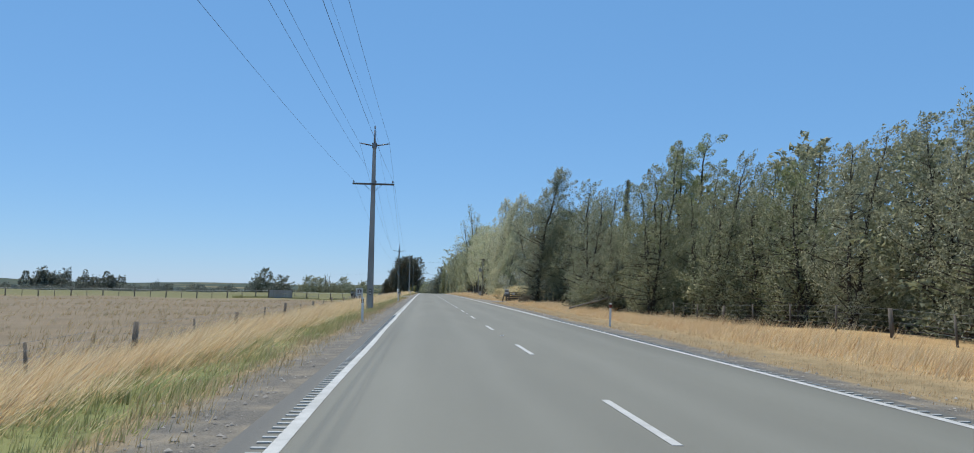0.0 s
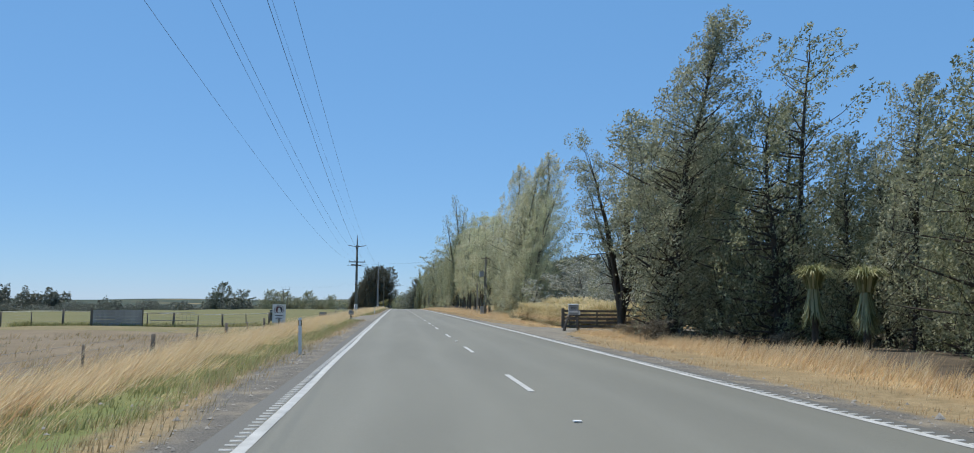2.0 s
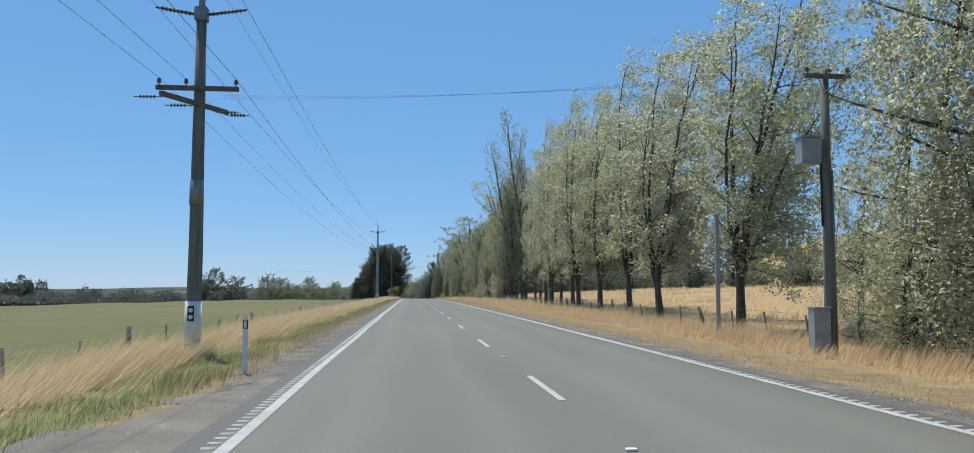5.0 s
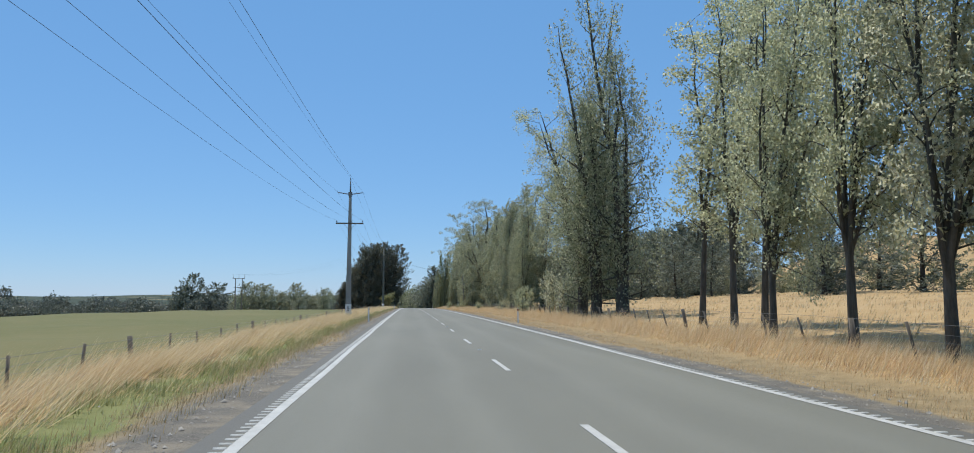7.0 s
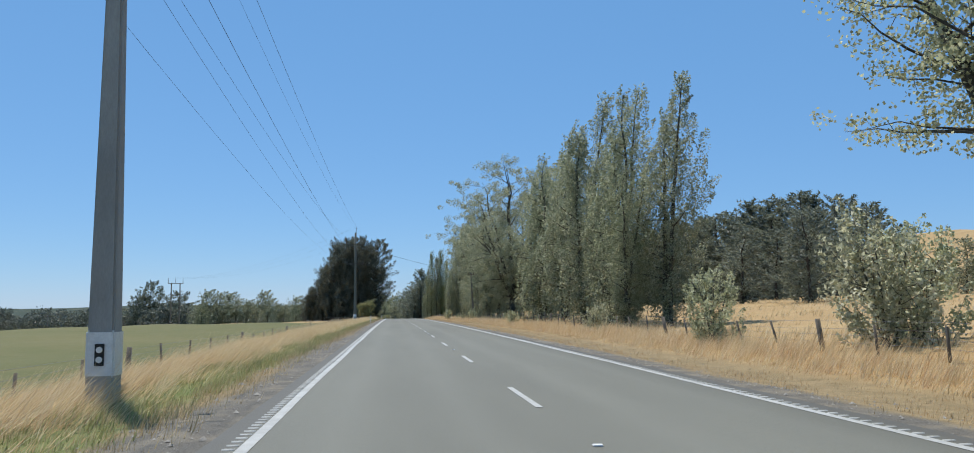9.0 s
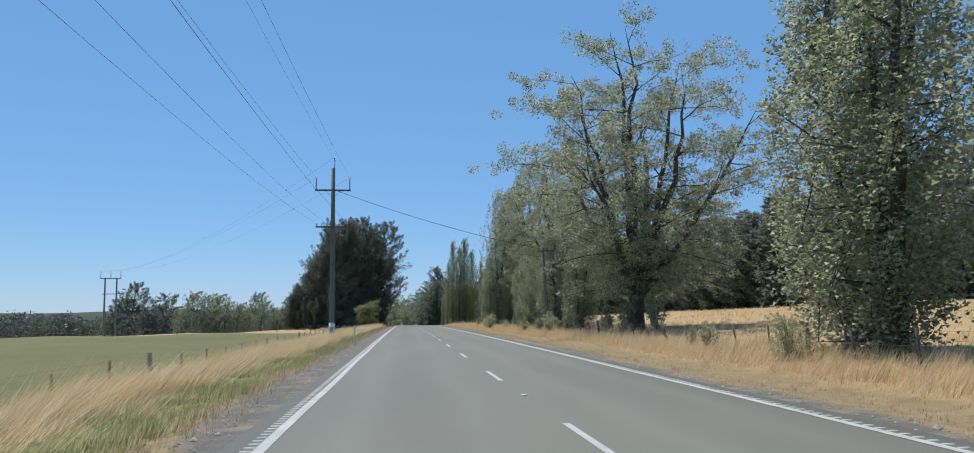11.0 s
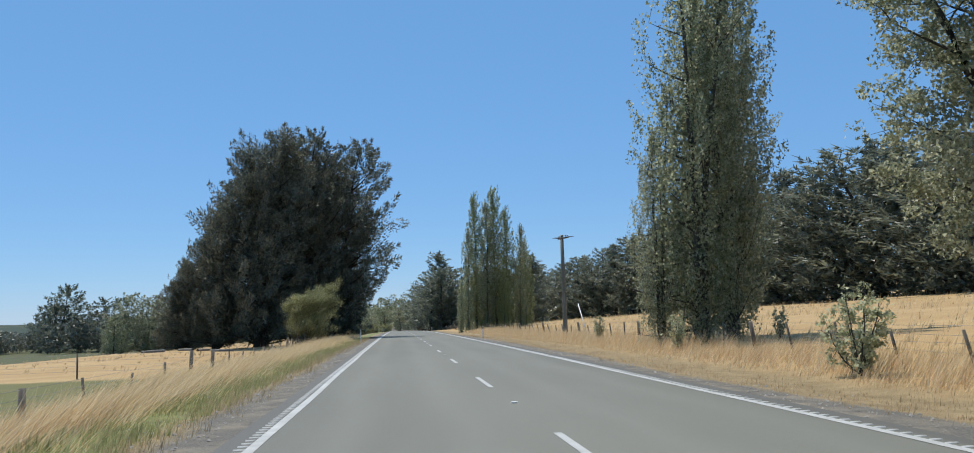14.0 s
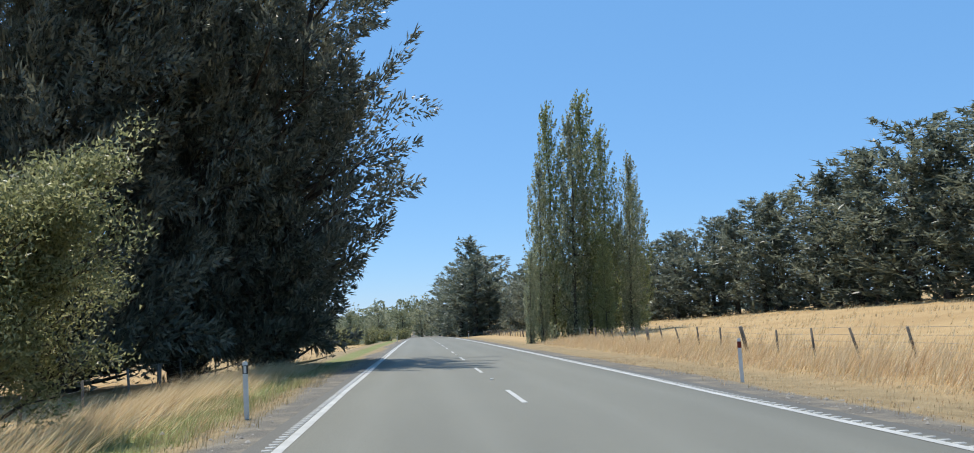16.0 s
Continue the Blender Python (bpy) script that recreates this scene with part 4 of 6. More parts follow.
for y, w in ((169.7, 1.08), (180.6, 1.1), (187.0, 1.0), (194.6, 1.0), (199.5, 0.9), (204.0, 0.85), (208.2, 0.78), (212.0, 0.74), (216.5, 0.7), (221.0, 0.68)):
    plant(clear, 10.3 + R.uniform(-0.3, 0.3), y, R.uniform(1.0, 1.12), R.uniform(-20, 20), w, group=ROWP)
slender = [spreading(155 + i, 16.5, 3.6, 4.2, 4, 18, 8, 24, (0.11, 0.09), 0.42, 0.15, 0.03, 0.35, 0.4, 0.42, 0.15, 0.3, BARK, L_POPLAR, "poplar_tree", "slender poplar with a sparse crown in dry grass") for i in range(2)]
for x, y, s in ((12.6, 227.5, 1.0), (12.9, 231.5, 1.1), (12.8, 235.5, 1.1)):
    plant(slender, x, y, s, R.uniform(-20, 20), 1.0, group=ROWP)

# tall dark poplars
TALL = "tall roadside poplars"
airy = plumed(166, 18, 2.2, 0.12, 200, 2.3, 84, (0.105, 0.085), 0.72, 0.25, 0.5, 0.28, "column", 0.26, 3, 0.5, 0.2, 0.25, 0.1, 0.55, BARK, L_DARKPOP, "lombardy_poplar", "tall poplar with bare lower stems and dark glossy leaves")
for x, y, s, w in ((12.2, 255.6, 1.26, 0.95), (13.6, 253.4, 1.22, 0.95), (11.6, 257.8, 1.1, 0.85)):
    plant(airy, x - 0.3, y, s, R.uniform(0, 360), w * 0.95, group=TALL)
BL = "large spreading poplar with heavy limbs and mid-green leaves"
fan_tree = spreading(180, 16.5, 7.2, 3.0, 9, 14, 8, 34, (0.1, 0.085), 0.42, 0.46, 0.14, 0.25, 0.28, 0.36, 0.1, 0.3, BARK, L_POPLAR, "broad_poplar", BL, quads=True)
plant(fan_tree, 12.5, 266.3, 1.18, 25, 1.0, group=TALL)
plant(fan_tree, 13.6, 263.8, 0.8, 150, 0.7, group=TALL)
for x, y, s in ((13.3, 304.0, 0.96), (12.4, 311.5, 1.0), (14.7, 299.0, 0.9), (12.4, 300.0, 0.62), (13.2, 307.5, 0.8)):
    plant(lombardy, x, y, s, R.uniform(-20, 20), 1.05, group=TALL)
for x, y, s in ((12.2, 318, 1.15), (11.6, 325, 1.1), (12.8, 329, 1.15)):
    plant(lombardy, x, y, s * 0.86, R.uniform(-20, 20), 1.25, group=TALL)
bigpop = [spreading(181 + i, (20.5, 19)[i], (12.6, 8.4)[i], (2.6, 2.4)[i], (11, 8)[i], 17, 10, (56, 54)[i], (0.11, 0.092), (0.54, 0.46)[i], (0.56, 0.44)[i], 0.03, 0.08, (0.6, 0.36)[i], 0.3, 0.05, (0.5, 0.35)[i], BARK, (L_BIGPOP, L_BIGPOP)[i], "broad_poplar", BL) for i in range(2)]
plant(bigpop[0], 13.5, 358.7, 1.04, 100, 1.06, group=TALL)
plant(bigpop[1], 12.6, 377.6, 0.86, 40, 1.0, group=TALL)
plant(bigpop[0], 15.4, 398.0, 0.92, 245, 0.68, group=TALL)
plant(bigpop[1], 15.0, 385.5, 0.8, 130, 0.9, group=TALL)
plant(bigpop[1], 13.4, 402.0, 1.05, 200, 0.95, group=TALL)
for x, y, s in ((10.6, 371.5, 0.55), (11.2, 383, 0.55), (10.6, 388.5, 0.5), (11.0, 364.5, 0.42)):
    plant(lombardy[1], x, y, s, R.uniform(0, 90), 1.5, "leafy young poplar at the foot of larger ones", TALL)
LOMB = "clump of upright poplars"
for x, y, s, w in ((9.3, 418.3, 0.72, 0.75), (10.6, 417.0, 1.12, 0.8), (12.3, 418.0, 1.2, 0.75), (13.2, 420.5, 1.1, 0.75)):
    plant(lombardy, x, y, s, R.uniform(-30, 30), w, group=LOMB)
slim = [plumed(170 + i, 18, 1.9, 0.0, 200, 2.4, 70, (0.17, 0.13), 0.82, 0.14, 0.4, 0.22, "column", 0.17, 1, 0.4, 0.2, 0.35, 0.08, 0.8, BARK, (L_DARKPOP, L_FRESH)[i], "lombardy_poplar",
               "slim pointed poplar with pale green leaves") for i in range(2)]
LOMB2 = "far clump of upright poplars"
for x, y, s, w in ((12.4, 505, 1.16, 0.8), (11.0, 504, 1.04, 0.8), (9.6, 506, 0.98, 0.85), (8.2, 504, 0.8, 0.9), (14.2, 506, 0.86, 0.85), (15.9, 505, 0.8, 0.95), (17.0, 507, 0.62, 1.1), (7.0, 502, 0.4, 1.0), (13.2, 502.5, 0.4, 1.0)):
    plant(slim, x, y, s, R.uniform(-30, 30), w, group=LOMB2)

# shrubs in the grass
sucker = [spreading(230 + i, 2.8, 1.3, 0.15, 7, 7, 4, 10, (0.11, 0.09), 0.17, 0.035, 0.05, 0.9, 0.7, 0.3, 0.25, 0.5, BARK, g, "poplar_sapling", "leafy young poplar suckers in the dry grass", "sapling") for i, g in enumerate((L_BIGPOP, L_POPLAR))]
SH = "shrubs in the verge"
for x, y, s in ((9.6, 278.4, 0.92), (11.8, 270.9, 1.3), (13.5, 272.2, 1.3), (11.2, 262.0, 1.0), (9.6, 362.0, 0.45), (9.0, 366.5, 0.5), (9.0, 371.5, 0.6), (8.6, 377.0, 0.55), (9.0, 384, 0.45), (9.2, 396, 0.5), (11.2, 352.5, 0.55), (10.6, 355.5, 0.5), (12.4, 357.0, 1.0), (14.3, 356.4, 1.1), (11.9, 360.0, 0.9),
                (8.7, 414.5, 0.7), (10.3, 416, 0.85), (13.0, 415.0, 0.6), (8.8, 427.5, 0.72), (7.8, 400.1, 0.9), (9.0, 326, 0.5), (9.4, 333.6, 0.5), (9.9, 337.0, 0.42), (8.6, 500.5, 0.7), (10.6, 500.5, 0.6), (9.4, 296, 0.45)):
    plant(shrub[:2] if y < 330 else sucker, x, y, s * (1.0 if y < 330 else 1.25), R.uniform(0, 360), 0.7 if 412 < y < 430 else 1.0, group=SH)

# pines at the back of the rising paddock
PINES = "pines along the paddock"
line = [(72, 385), (66, 420), (62, 450), (56, 490), (46, 530), (34, 560), (24, 590), (18, 620)]
for (x0, y0), (x1, y1) in zip(line, line[1:]):
    n = int(math.hypot(x1 - x0, y1 - y0) / 3.9)
    for k in range(n):
        f = (k + R.uniform(-0.2, 0.2)) / n
        x, y = x0 + (x1 - x0) * f, y0 + (y1 - y0) * f
        low = 1.03 - 0.34 * float(smoothstep(500, 570, y))
        plant(pine, x + R.uniform(-1.2, 1.2), y, low * R.uniform(0.86, 1.08), R.uniform(0, 360), 1.35, group=PINES)
        if k % 3 == 0:
            plant(pine, x + 5.5, y + 4, low * R.uniform(0.95, 1.12), R.uniform(0, 360), 1.45, group=PINES)
for x, y, s in ((6.5, 604, 0.78), (9.0, 598, 0.84), (7.5, 614, 0.92), (11.0, 606, 0.9), (9.9, 631, 1.22), (13.5, 637, 1.05), (6.5, 642, 0.8), (12, 600, 0.6), (16.5, 575, 0.7), (21, 552, 0.75), (23, 540, 0.7)):
    plant(pine, x, y, s, R.uniform(0, 360), 1.5, group=PINES)
for k in range(26):
    if k in (12, 13, 17):
        continue
    x, y = 58 + 9 * math.sin(k * 1.7) + 0.35 * k, 216 + 6.4 * k
    plant(rounded if k < 9 else [pine[2], rounded[0], deep[1]], x, y, R.uniform(0.56, 0.8) if 85 < (y - 216) or y < 285 else 0.5, R.uniform(0, 360), 1.3, "dark tree at the back of the dry paddock", "paddock trees")
for x, y, s in ((52, 300, 0.8), (56, 306, 0.75), (45, 340, 0.6), (48, 346, 0.66), (42, 352, 0.55), (51, 339, 0.6)):
    plant([pine[0], pine[2]], x, y, s, R.uniform(0, 360), 1.1, "dark pine at the back of the dry paddock", "paddock trees")

# the great macrocarpas
mac = [plumed(300 + i, 21, 6.7, 0.05, 640, 3.2, 140, (0.36, 0.11), 0.14, 0.2, 1.0, 0.32, ("spread", "dome")[i], 0.62, 3, 2.0, 0.7, 0.3, 0.16, 0.6, DARKBARK, L_MAC, "macrocarpa",
              "huge dark macrocarpa with ragged spreading branches", loose=0.36) for i in range(2)]
for x, y, s, w, i in ((-15.2, 468.5, 1.02, 0.7, 1), (-8.6, 475.5, 1.05, 0.74, 0), (-19.6, 469.5, 0.68, 0.8, 1), (-11.8, 472.5, 1.03, 0.72, 0), (-23.0, 471, 0.42, 1.1, 1)):
    plant(mac[i], x, y, s, 40 * i + x * 5, w, group="macrocarpa stand")
big_shrub = grow(320, 4.6, 2.1, 0.03, 70, 9, 84, (0.08, 0.034), 0.62, 0.05, 0.5, 0.45, 0.09, 4, 0.3, "oval", 0.24, DARKBARK, L_SHRUB, 0.4, name="roadside_bush", label="rounded yellow-green broom bush by the fence", category="bush")
plant(big_shrub, -8.8, 448.5, 1.0)

# far trees at the bend and across the left fields
FAR = "distant trees"
for x, y, s in ((-18, 640, 0.75), (-12, 652, 0.8), (-6, 660, 0.75), (-1, 668, 0.7), (4, 675, 0.8), (-24, 655, 0.8), (-30, 640, 0.75), (9, 660, 0.85), (-8, 690, 0.85), (2, 700, 0.9)):
    plant(deep, x, y, s, R.uniform(0, 360), 1.6, "distant round-headed tree closing the end of the road", FAR)
for x, y, s in ((-9, 560, 0.8), (-12, 566, 0.9), (-7, 572, 0.7), (-14, 575, 1.0), (-5, 590, 0.7)):
    plant(shrub[2], x, y, s * 1.1, R.uniform(0, 360), 1.5, "bright green bush on the far bend", "bushes on the bend")
far_pine = plumed(330, 22, 8.4, 0.08, 190, 3.8, 90, (0.6, 0.24), 0.32, 0.15, 1.0, 0.36, "spread", 0.5, 2, 1.5, 0.45, 0.25, 0.15, 0.6, DARKBARK, L_PINE, "pine_tree", "broad dark pine standing alone beyond the field", loose=0.3)
belt = [plumed(331 + i, 17, 5.4, 0.02, 90, 4.2, 60, (0.5, 0.28), 0.5, 0.5, 1.5, 0.34, "oval", 0.35, 1, 0.5, 0.3, 0.3, 0.1, 0.7, DARKBARK, g, "shelter_tree", "distant windswept shelter tree across the field") for i, g in enumerate((L_OLIVE, L_FOREST))]
plant(far_pine, -147, 765, 1.35, 0, 1.0, "broad dark pine standing alone beyond the field", FAR)
plant(far_pine, -128, 770, 0.8, 90, 1.2, "broad dark pine standing alone beyond the field", FAR)
for k in range(20):
    plant(belt, -50 - 2.8 * k, 690 + R.uniform(-16, 16), R.uniform(0.75, 1.2), R.uniform(-30, 30), 1.0, "distant windswept shelter tree across the field", FAR)


def woods(name, spots, seed, label, green):
    """Far woods, too many to count: crowns of many leaves in one mesh."""
    rng = np.random.default_rng(seed)
    C, A, S = [], [], []
    for x, y, hh, w in spots:
        n = int(1.6 * (120 + 22 * hh))
        p = rng.normal(size=(n, 3))
        p /= np.linalg.norm(p, axis=1)[:, None]
        p *= rng.uniform(0.55, 1.05, (n, 1)) ** 0.6
        lump = 1 + 0.35 * np.sin(p[:, :1] * 5 + x) * np.sin(p[:, 2:] * 6 + y)
        p = p * lump * np.array([w, w, hh * 0.5]) + np.array([x, y, gz(x, y) + hh * 0.5])
        C.append(p)
        A.append(rng.normal(size=(n, 3)))
        S.append(np.full(n, 0.27 * math.sqrt(hh)))
    C, A, S = np.concatenate(C), np.concatenate(A), np.concatenate(S)
    return tagged(part(name, leaf_mesh(name, C, A, S, S * 0.75, rng, green), green), label, "woods", kind="stuff")


spots = []
for k in range(400):
    x = -60 - 560 * (k / 400) + R.uniform(-10, 10)
    spots.append((x, 830 + 0.18 * x + R.uniform(-40, 60), R.uniform(7, 11) * (1.35 if k % 17 == 0 else 1.0), R.uniform(5, 10)))
for cx, cy, n, hh in ((-345, 800, 12, 24), (-300, 806, 9, 21), (-255, 800, 4, 14), (-215, 790, 6, 13), (-180, 740, 5, 12), (-120, 740, 6, 14)):
    for k in range(n):
        spots.append((cx + R.uniform(-16, 16), cy + R.uniform(-15, 15), hh * R.uniform(0.75, 1.1), R.uniform(4, 7)))
woods("far_woods", spots, 5, "low dark belt of trees beyond the fields", L_MAC)
spots = [(x, 905 + R.uniform(-25, 25), R.uniform(12, 20), R.uniform(6, 9)) for x in range(-70, 130, 5)]
woods("far_woods", spots, 6, "wooded rise beyond the bend of the road", L_FOREST)
spots = [(-232 + R.uniform(-2, 2), 560, 4.5, 3.5), (-240, 565, 4, 3.5), (-246, 570, 3.5, 4), (-180, 640, 4, 4)]
woods("far_bushes", spots, 7, "yellow-green bushes among the far trees", L_SHRUB)

hedge = thing("hedge", pose(-128, 440, gz(-128, 440), 0, 0, -4), "long clipped dark hedge across the far fields", "hedge")
rng = np.random.default_rng(9)
n = 15000
C = np.stack([rng.uniform(-44, 44, n), rng.normal(0, 0.6, n), 3.2 * rng.uniform(0, 1, n) ** 0.7], 1)
part("hedge_foliage", leaf_mesh("hedge_foliage", C, rng.normal(size=(n, 3)), 0.6, 0.45, rng, L_MAC), L_MAC, hedge)
V, F = tubes([[(x, 0, 0), (x, 0.1, 1.4), (x + 0.2, 0, 2.7)] for x in range(-42, 44, 3)], [[0.12, 0.1, 0.05]] * 29, 5)
part("hedge_stems", mesh_of("hedge_stems", V, F, DARKBARK), DARKBARK, hedge)

# ---- pampas and cabbage trees ----


def arching(seed, n, length, out, width, at=(0, 0, 0), wind=0.25, z0=0.0, droop=0.45):
    """Blades that rise from a base, arch over and taper."""
    rng = np.random.default_rng(seed)
    az = rng.uniform(0, 2 * np.pi, n)
    o = out * rng.uniform(0.15, 1.0, n)
    L = length * rng.uniform(0.7, 1.1, n) * (0.6 + 0.4 * o / out)
    base = np.stack([np.cos(az), np.sin(az), 0 * az], 1) * rng.uniform(0, 0.35, (n, 1)) * out
    d = np.stack([np.cos(az) * o + wind * 0.4, np.sin(az) * o, L], 1)
    s = np.stack([-np.sin(az), np.cos(az), 0 * az], 1) * width * rng.uniform(0.6, 1.3, (n, 1)) * 0.5
    rows = []
    for t, wd in ((0, 0.8), (0.45, 1.0), (0.8, 0.7)):
        c = base + np.stack([d[:, 0] * t ** 1.6, d[:, 1] * t ** 1.6, d[:, 2] * (t - droop * t ** 3 * (o / out))], 1)
        rows += [c - s * wd, c + s * wd]
    tip = base + np.stack([d[:, 0] * 1.15, d[:, 1] * 1.15, d[:, 2] * (1 - (droop + 0.05) * (o / out))], 1)
    V = np.stack(rows + [tip], 1) + np.array(at) + np.array([0, 0, z0])
    tri = np.array([[0, 1, 3], [0, 3, 2], [2, 3, 5], [2, 5, 4], [4, 5, 6]])
    F = (tri[None] + np.arange(n)[:, None, None] * 7).reshape(-1, 3)
    return V.reshape(-1, 3), F


pampas = []
for i in range(4):
    p = thing("pampas_clump", pose(0, 0, 0), "tall straw-coloured pampas grass clump beside the driveway", "pampas grass", "pampas hedge")
    for k, (nm, cnt, ln, out, droop, mat) in enumerate((("foliage", 800, 2.45, 1.0, 0.3, L_PAMPAS), ("foliage", 700, 2.15, 1.35, 0.6, L_PAMPAS), ("dry_foliage", 700, 1.75, 1.5, 0.78, G_STRAW),
                                                        ("low_foliage", 550, 1.1, 1.5, 0.92, L_STRAP if i == 3 else L_PAMPAS))):
        V, F = arching(400 + 10 * k + i, cnt, ln, out, 0.027, wind=0.08, droop=droop)
        tagged(part(nm, mesh_of(nm, V, F, mat), mat, p, "bleached arching leaves" if k == 2 else ""), kind="stuff")
    p["used"] = 0
    pampas.append(p)
for k in range(10):
    y = 111.8 + 2.3 * k
    plant(pampas, 9.7 + R.uniform(-0.4, 0.4), y + R.uniform(-0.4, 0.4), R.uniform(0.8, 1.04), R.uniform(-20, 20), 1.1)
    plant(pampas, 12.0 + R.uniform(-0.4, 0.4), y + 1.2, R.uniform(0.94, 1.14), R.uniform(-20, 20), 1.1)
for x, y in ((13.2, 112.5), (14.5, 114), (15.8, 112)):
    plant(pampas, x, y, 1.0, R.uniform(0, 90))

for x, y, hh in ((12.2, 85.0, 2.3), (12.7, 82.6, 2.1)):
    c = thing("cabbage_tree", pose(x, y, gz(x, y)), "cabbage tree with a shaggy head of strap leaves", "tree", "cabbage trees")
    V, F = tubes([[(0, 0, -0.1), (0.05, 0, hh * 0.5), (0.0, 0.05, hh)]], [[0.13, 0.1, 0.09]], 8)
    part("trunk", mesh_of("trunk", V, F, DARKBARK, True), DARKBARK, c)
    V, F = arching(int(x * 10), 420, 1.5, 0.75, 0.05, (0, 0, hh - 0.3), 0.1, droop=0.7)
    V2, F2 = arching(int(x * 10) + 1, 320, -1.9, 0.42, 0.05, (0, 0, hh), 0.05, droop=0.1)
    part("crown", mesh_of("crown", np.concatenate([V, V2]), np.concatenate([F, F2 + len(V)]), L_STRAP), L_STRAP, c)

# a fallen pale limb at the wood's edge
fl = thing("fallen_branch", pose(9.4, 61.0, gz(9.4, 61) + 0.5, 0, 0, 20), "bleached fallen branch lying in the grass", "branch")
V, F = tubes([[(-2.2, 0, -0.3), (-0.8, 0.1, 0.05), (0.6, 0, 0.35), (2.0, 0.2, 0.75)], [(0.2, 0, 0.25), (0.9, 0.3, 0.7), (1.3, 0.5, 0.9)], [(-0.4, 0, 0.1), (0.1, -0.3, 0.5), (0.3, -0.4, 0.9)]], [[0.09, 0.08, 0.06, 0.02], [0.04, 0.03, 0.01], [0.04, 0.03, 0.01]], 6)
part("limb", mesh_of("limb", V, F, PALEBARK, True), PALEBARK, fl)
fl.scale = (0.8, 0.8, 0.8)

# ---- power poles and lines ----


def pin(bm_parent, x, y, z, h=0.2, r=0.06):
    """A pin insulator on a crossarm."""
    bm = rod((x, y, z), (x, y, z + h * 0.5), 0.014, sides=6)
    for k in range(3):
        bm = rod((x, y, z + h * (0.35 + 0.2 * k)), (x, y, z + h * (0.5 + 0.2 * k)), r * (1 - 0.12 * k), r * (0.75 - 0.12 * k), 10, bm)
    part("insulator", bm, PORCELAIN, bm_parent)


def plate(p, x0, y0, z0):
    """The black plate with two white discs that faces the traffic."""
    pl = part("reflector_plate", box(0.15, 0.02, 0.36, (x0, y0, z0), 0.004), BLACK, p, "black plate with two white reflector discs")
    for dz in (0.1, 0.26):
        part("reflector_disc", rod((x0, y0 - 0.011, z0 + dz), (x0, y0 - 0.018, z0 + dz), 0.052, sides=16), DISC, pl)


def flat_arm(p, z, half, y0, material=TIMBER, pins=(-1, 0.13, 1), brace=True, tall=0.0):
    arm = part("crossarm", box(2 * half, 0.1, 0.11, (0, y0, z - 0.055), 0.008), material, p, "weathered timber crossarm")
    for s in pins:
        if tall and s != 0.13:
            bm = rod((s * (half - 0.08), y0, z + 0.05), (s * (half - 0.08), y0, z + 0.05 + tall), 0.03, 0.022, 8)
            for k in range(7):
                zz = z + 0.1 + tall * k / 8
                bm = rod((s * (half - 0.08), y0, zz), (s * (half - 0.08), y0, zz + 0.035), 0.06, 0.035, 10, bm)
            part("post_insulator", bm, PORCELAIN, p, "tall ribbed post insulator")
        else:
            pin(p, s * (half - 0.07), y0, z + 0.05)
    if brace:
        for s in (-1, 1):
            part("brace", rod((s * half * 0.42, y0 - 0.03, z - 0.05), (s * 0.1, y0 - 0.03, z - 0.48), 0.013, sides=6), STEEL, arm)
    return arm


def raised_arms(p, z, half, y0):
    """Two polymer arms that rise outwards from a steel collar."""
    part("collar", box(0.3, 0.3, 0.34, (0, y0 + 0.03, z - 0.24), 0.02), STEEL, p, "galvanised pole-top collar")
    for s in (-1, 1):
        bm = rod((s * 0.12, y0, z - 0.08), (s * half, y0, z + 0.07), 0.035, 0.028, 8)
        for k in range(8):
            f = 0.25 + 0.085 * k
            a = Vector((s * half * f, y0, z - 0.1 + 0.17 * f))
            bm = rod(a, a + Vector((s * 0.03, 0, 0.004)), 0.06, 0.045, 10, bm)
        part("line_post", bm, PORCELAIN, p, "dark ribbed line-post insulator")


def concrete_pole(x, y, h, x1, x2, h1, h2, base=0.23, top=0.1, label="tall tapered concrete power pole with two crossarms"):
    p = thing("power_pole", pose(x, y, gz(x, y) - 0.02), label, "power pole", "power poles along the road")
    body = bmesh.new()
    bmesh.ops.create_cone(body, cap_ends=True, segments=4, radius1=base * 1.414, radius2=top * 1.414, depth=x1 + 0.1)
    bmesh.ops.rotate(body, matrix=Matrix.Rotation(radians(45), 3, "Z"), verts=body.verts)
    bmesh.ops.bevel(body, geom=[e for e in body.edges if abs(e.verts[0].co.z - e.verts[1].co.z) > 1], offset=0.035, segments=2, affect="EDGES")
    bmesh.ops.translate(body, vec=(0, 0, (x1 + 0.1) / 2), verts=body.verts)
    part("pole_body", body, CONCRETE, p)
    bm = rod((0, 0, x1), (0, 0, h - 0.35), 0.07, 0.05, 10)
    part("pole_top_pin", bm, STEEL, p, "steel pole-top extension")
    pin(p, 0, 0, h - 0.4, 0.4, 0.055)
    raised_arms(p, x1, h1, -0.05)
    flat_arm(p, x2, h2, -(base + (top - base) * x2 / x1) - 0.06)
    return p


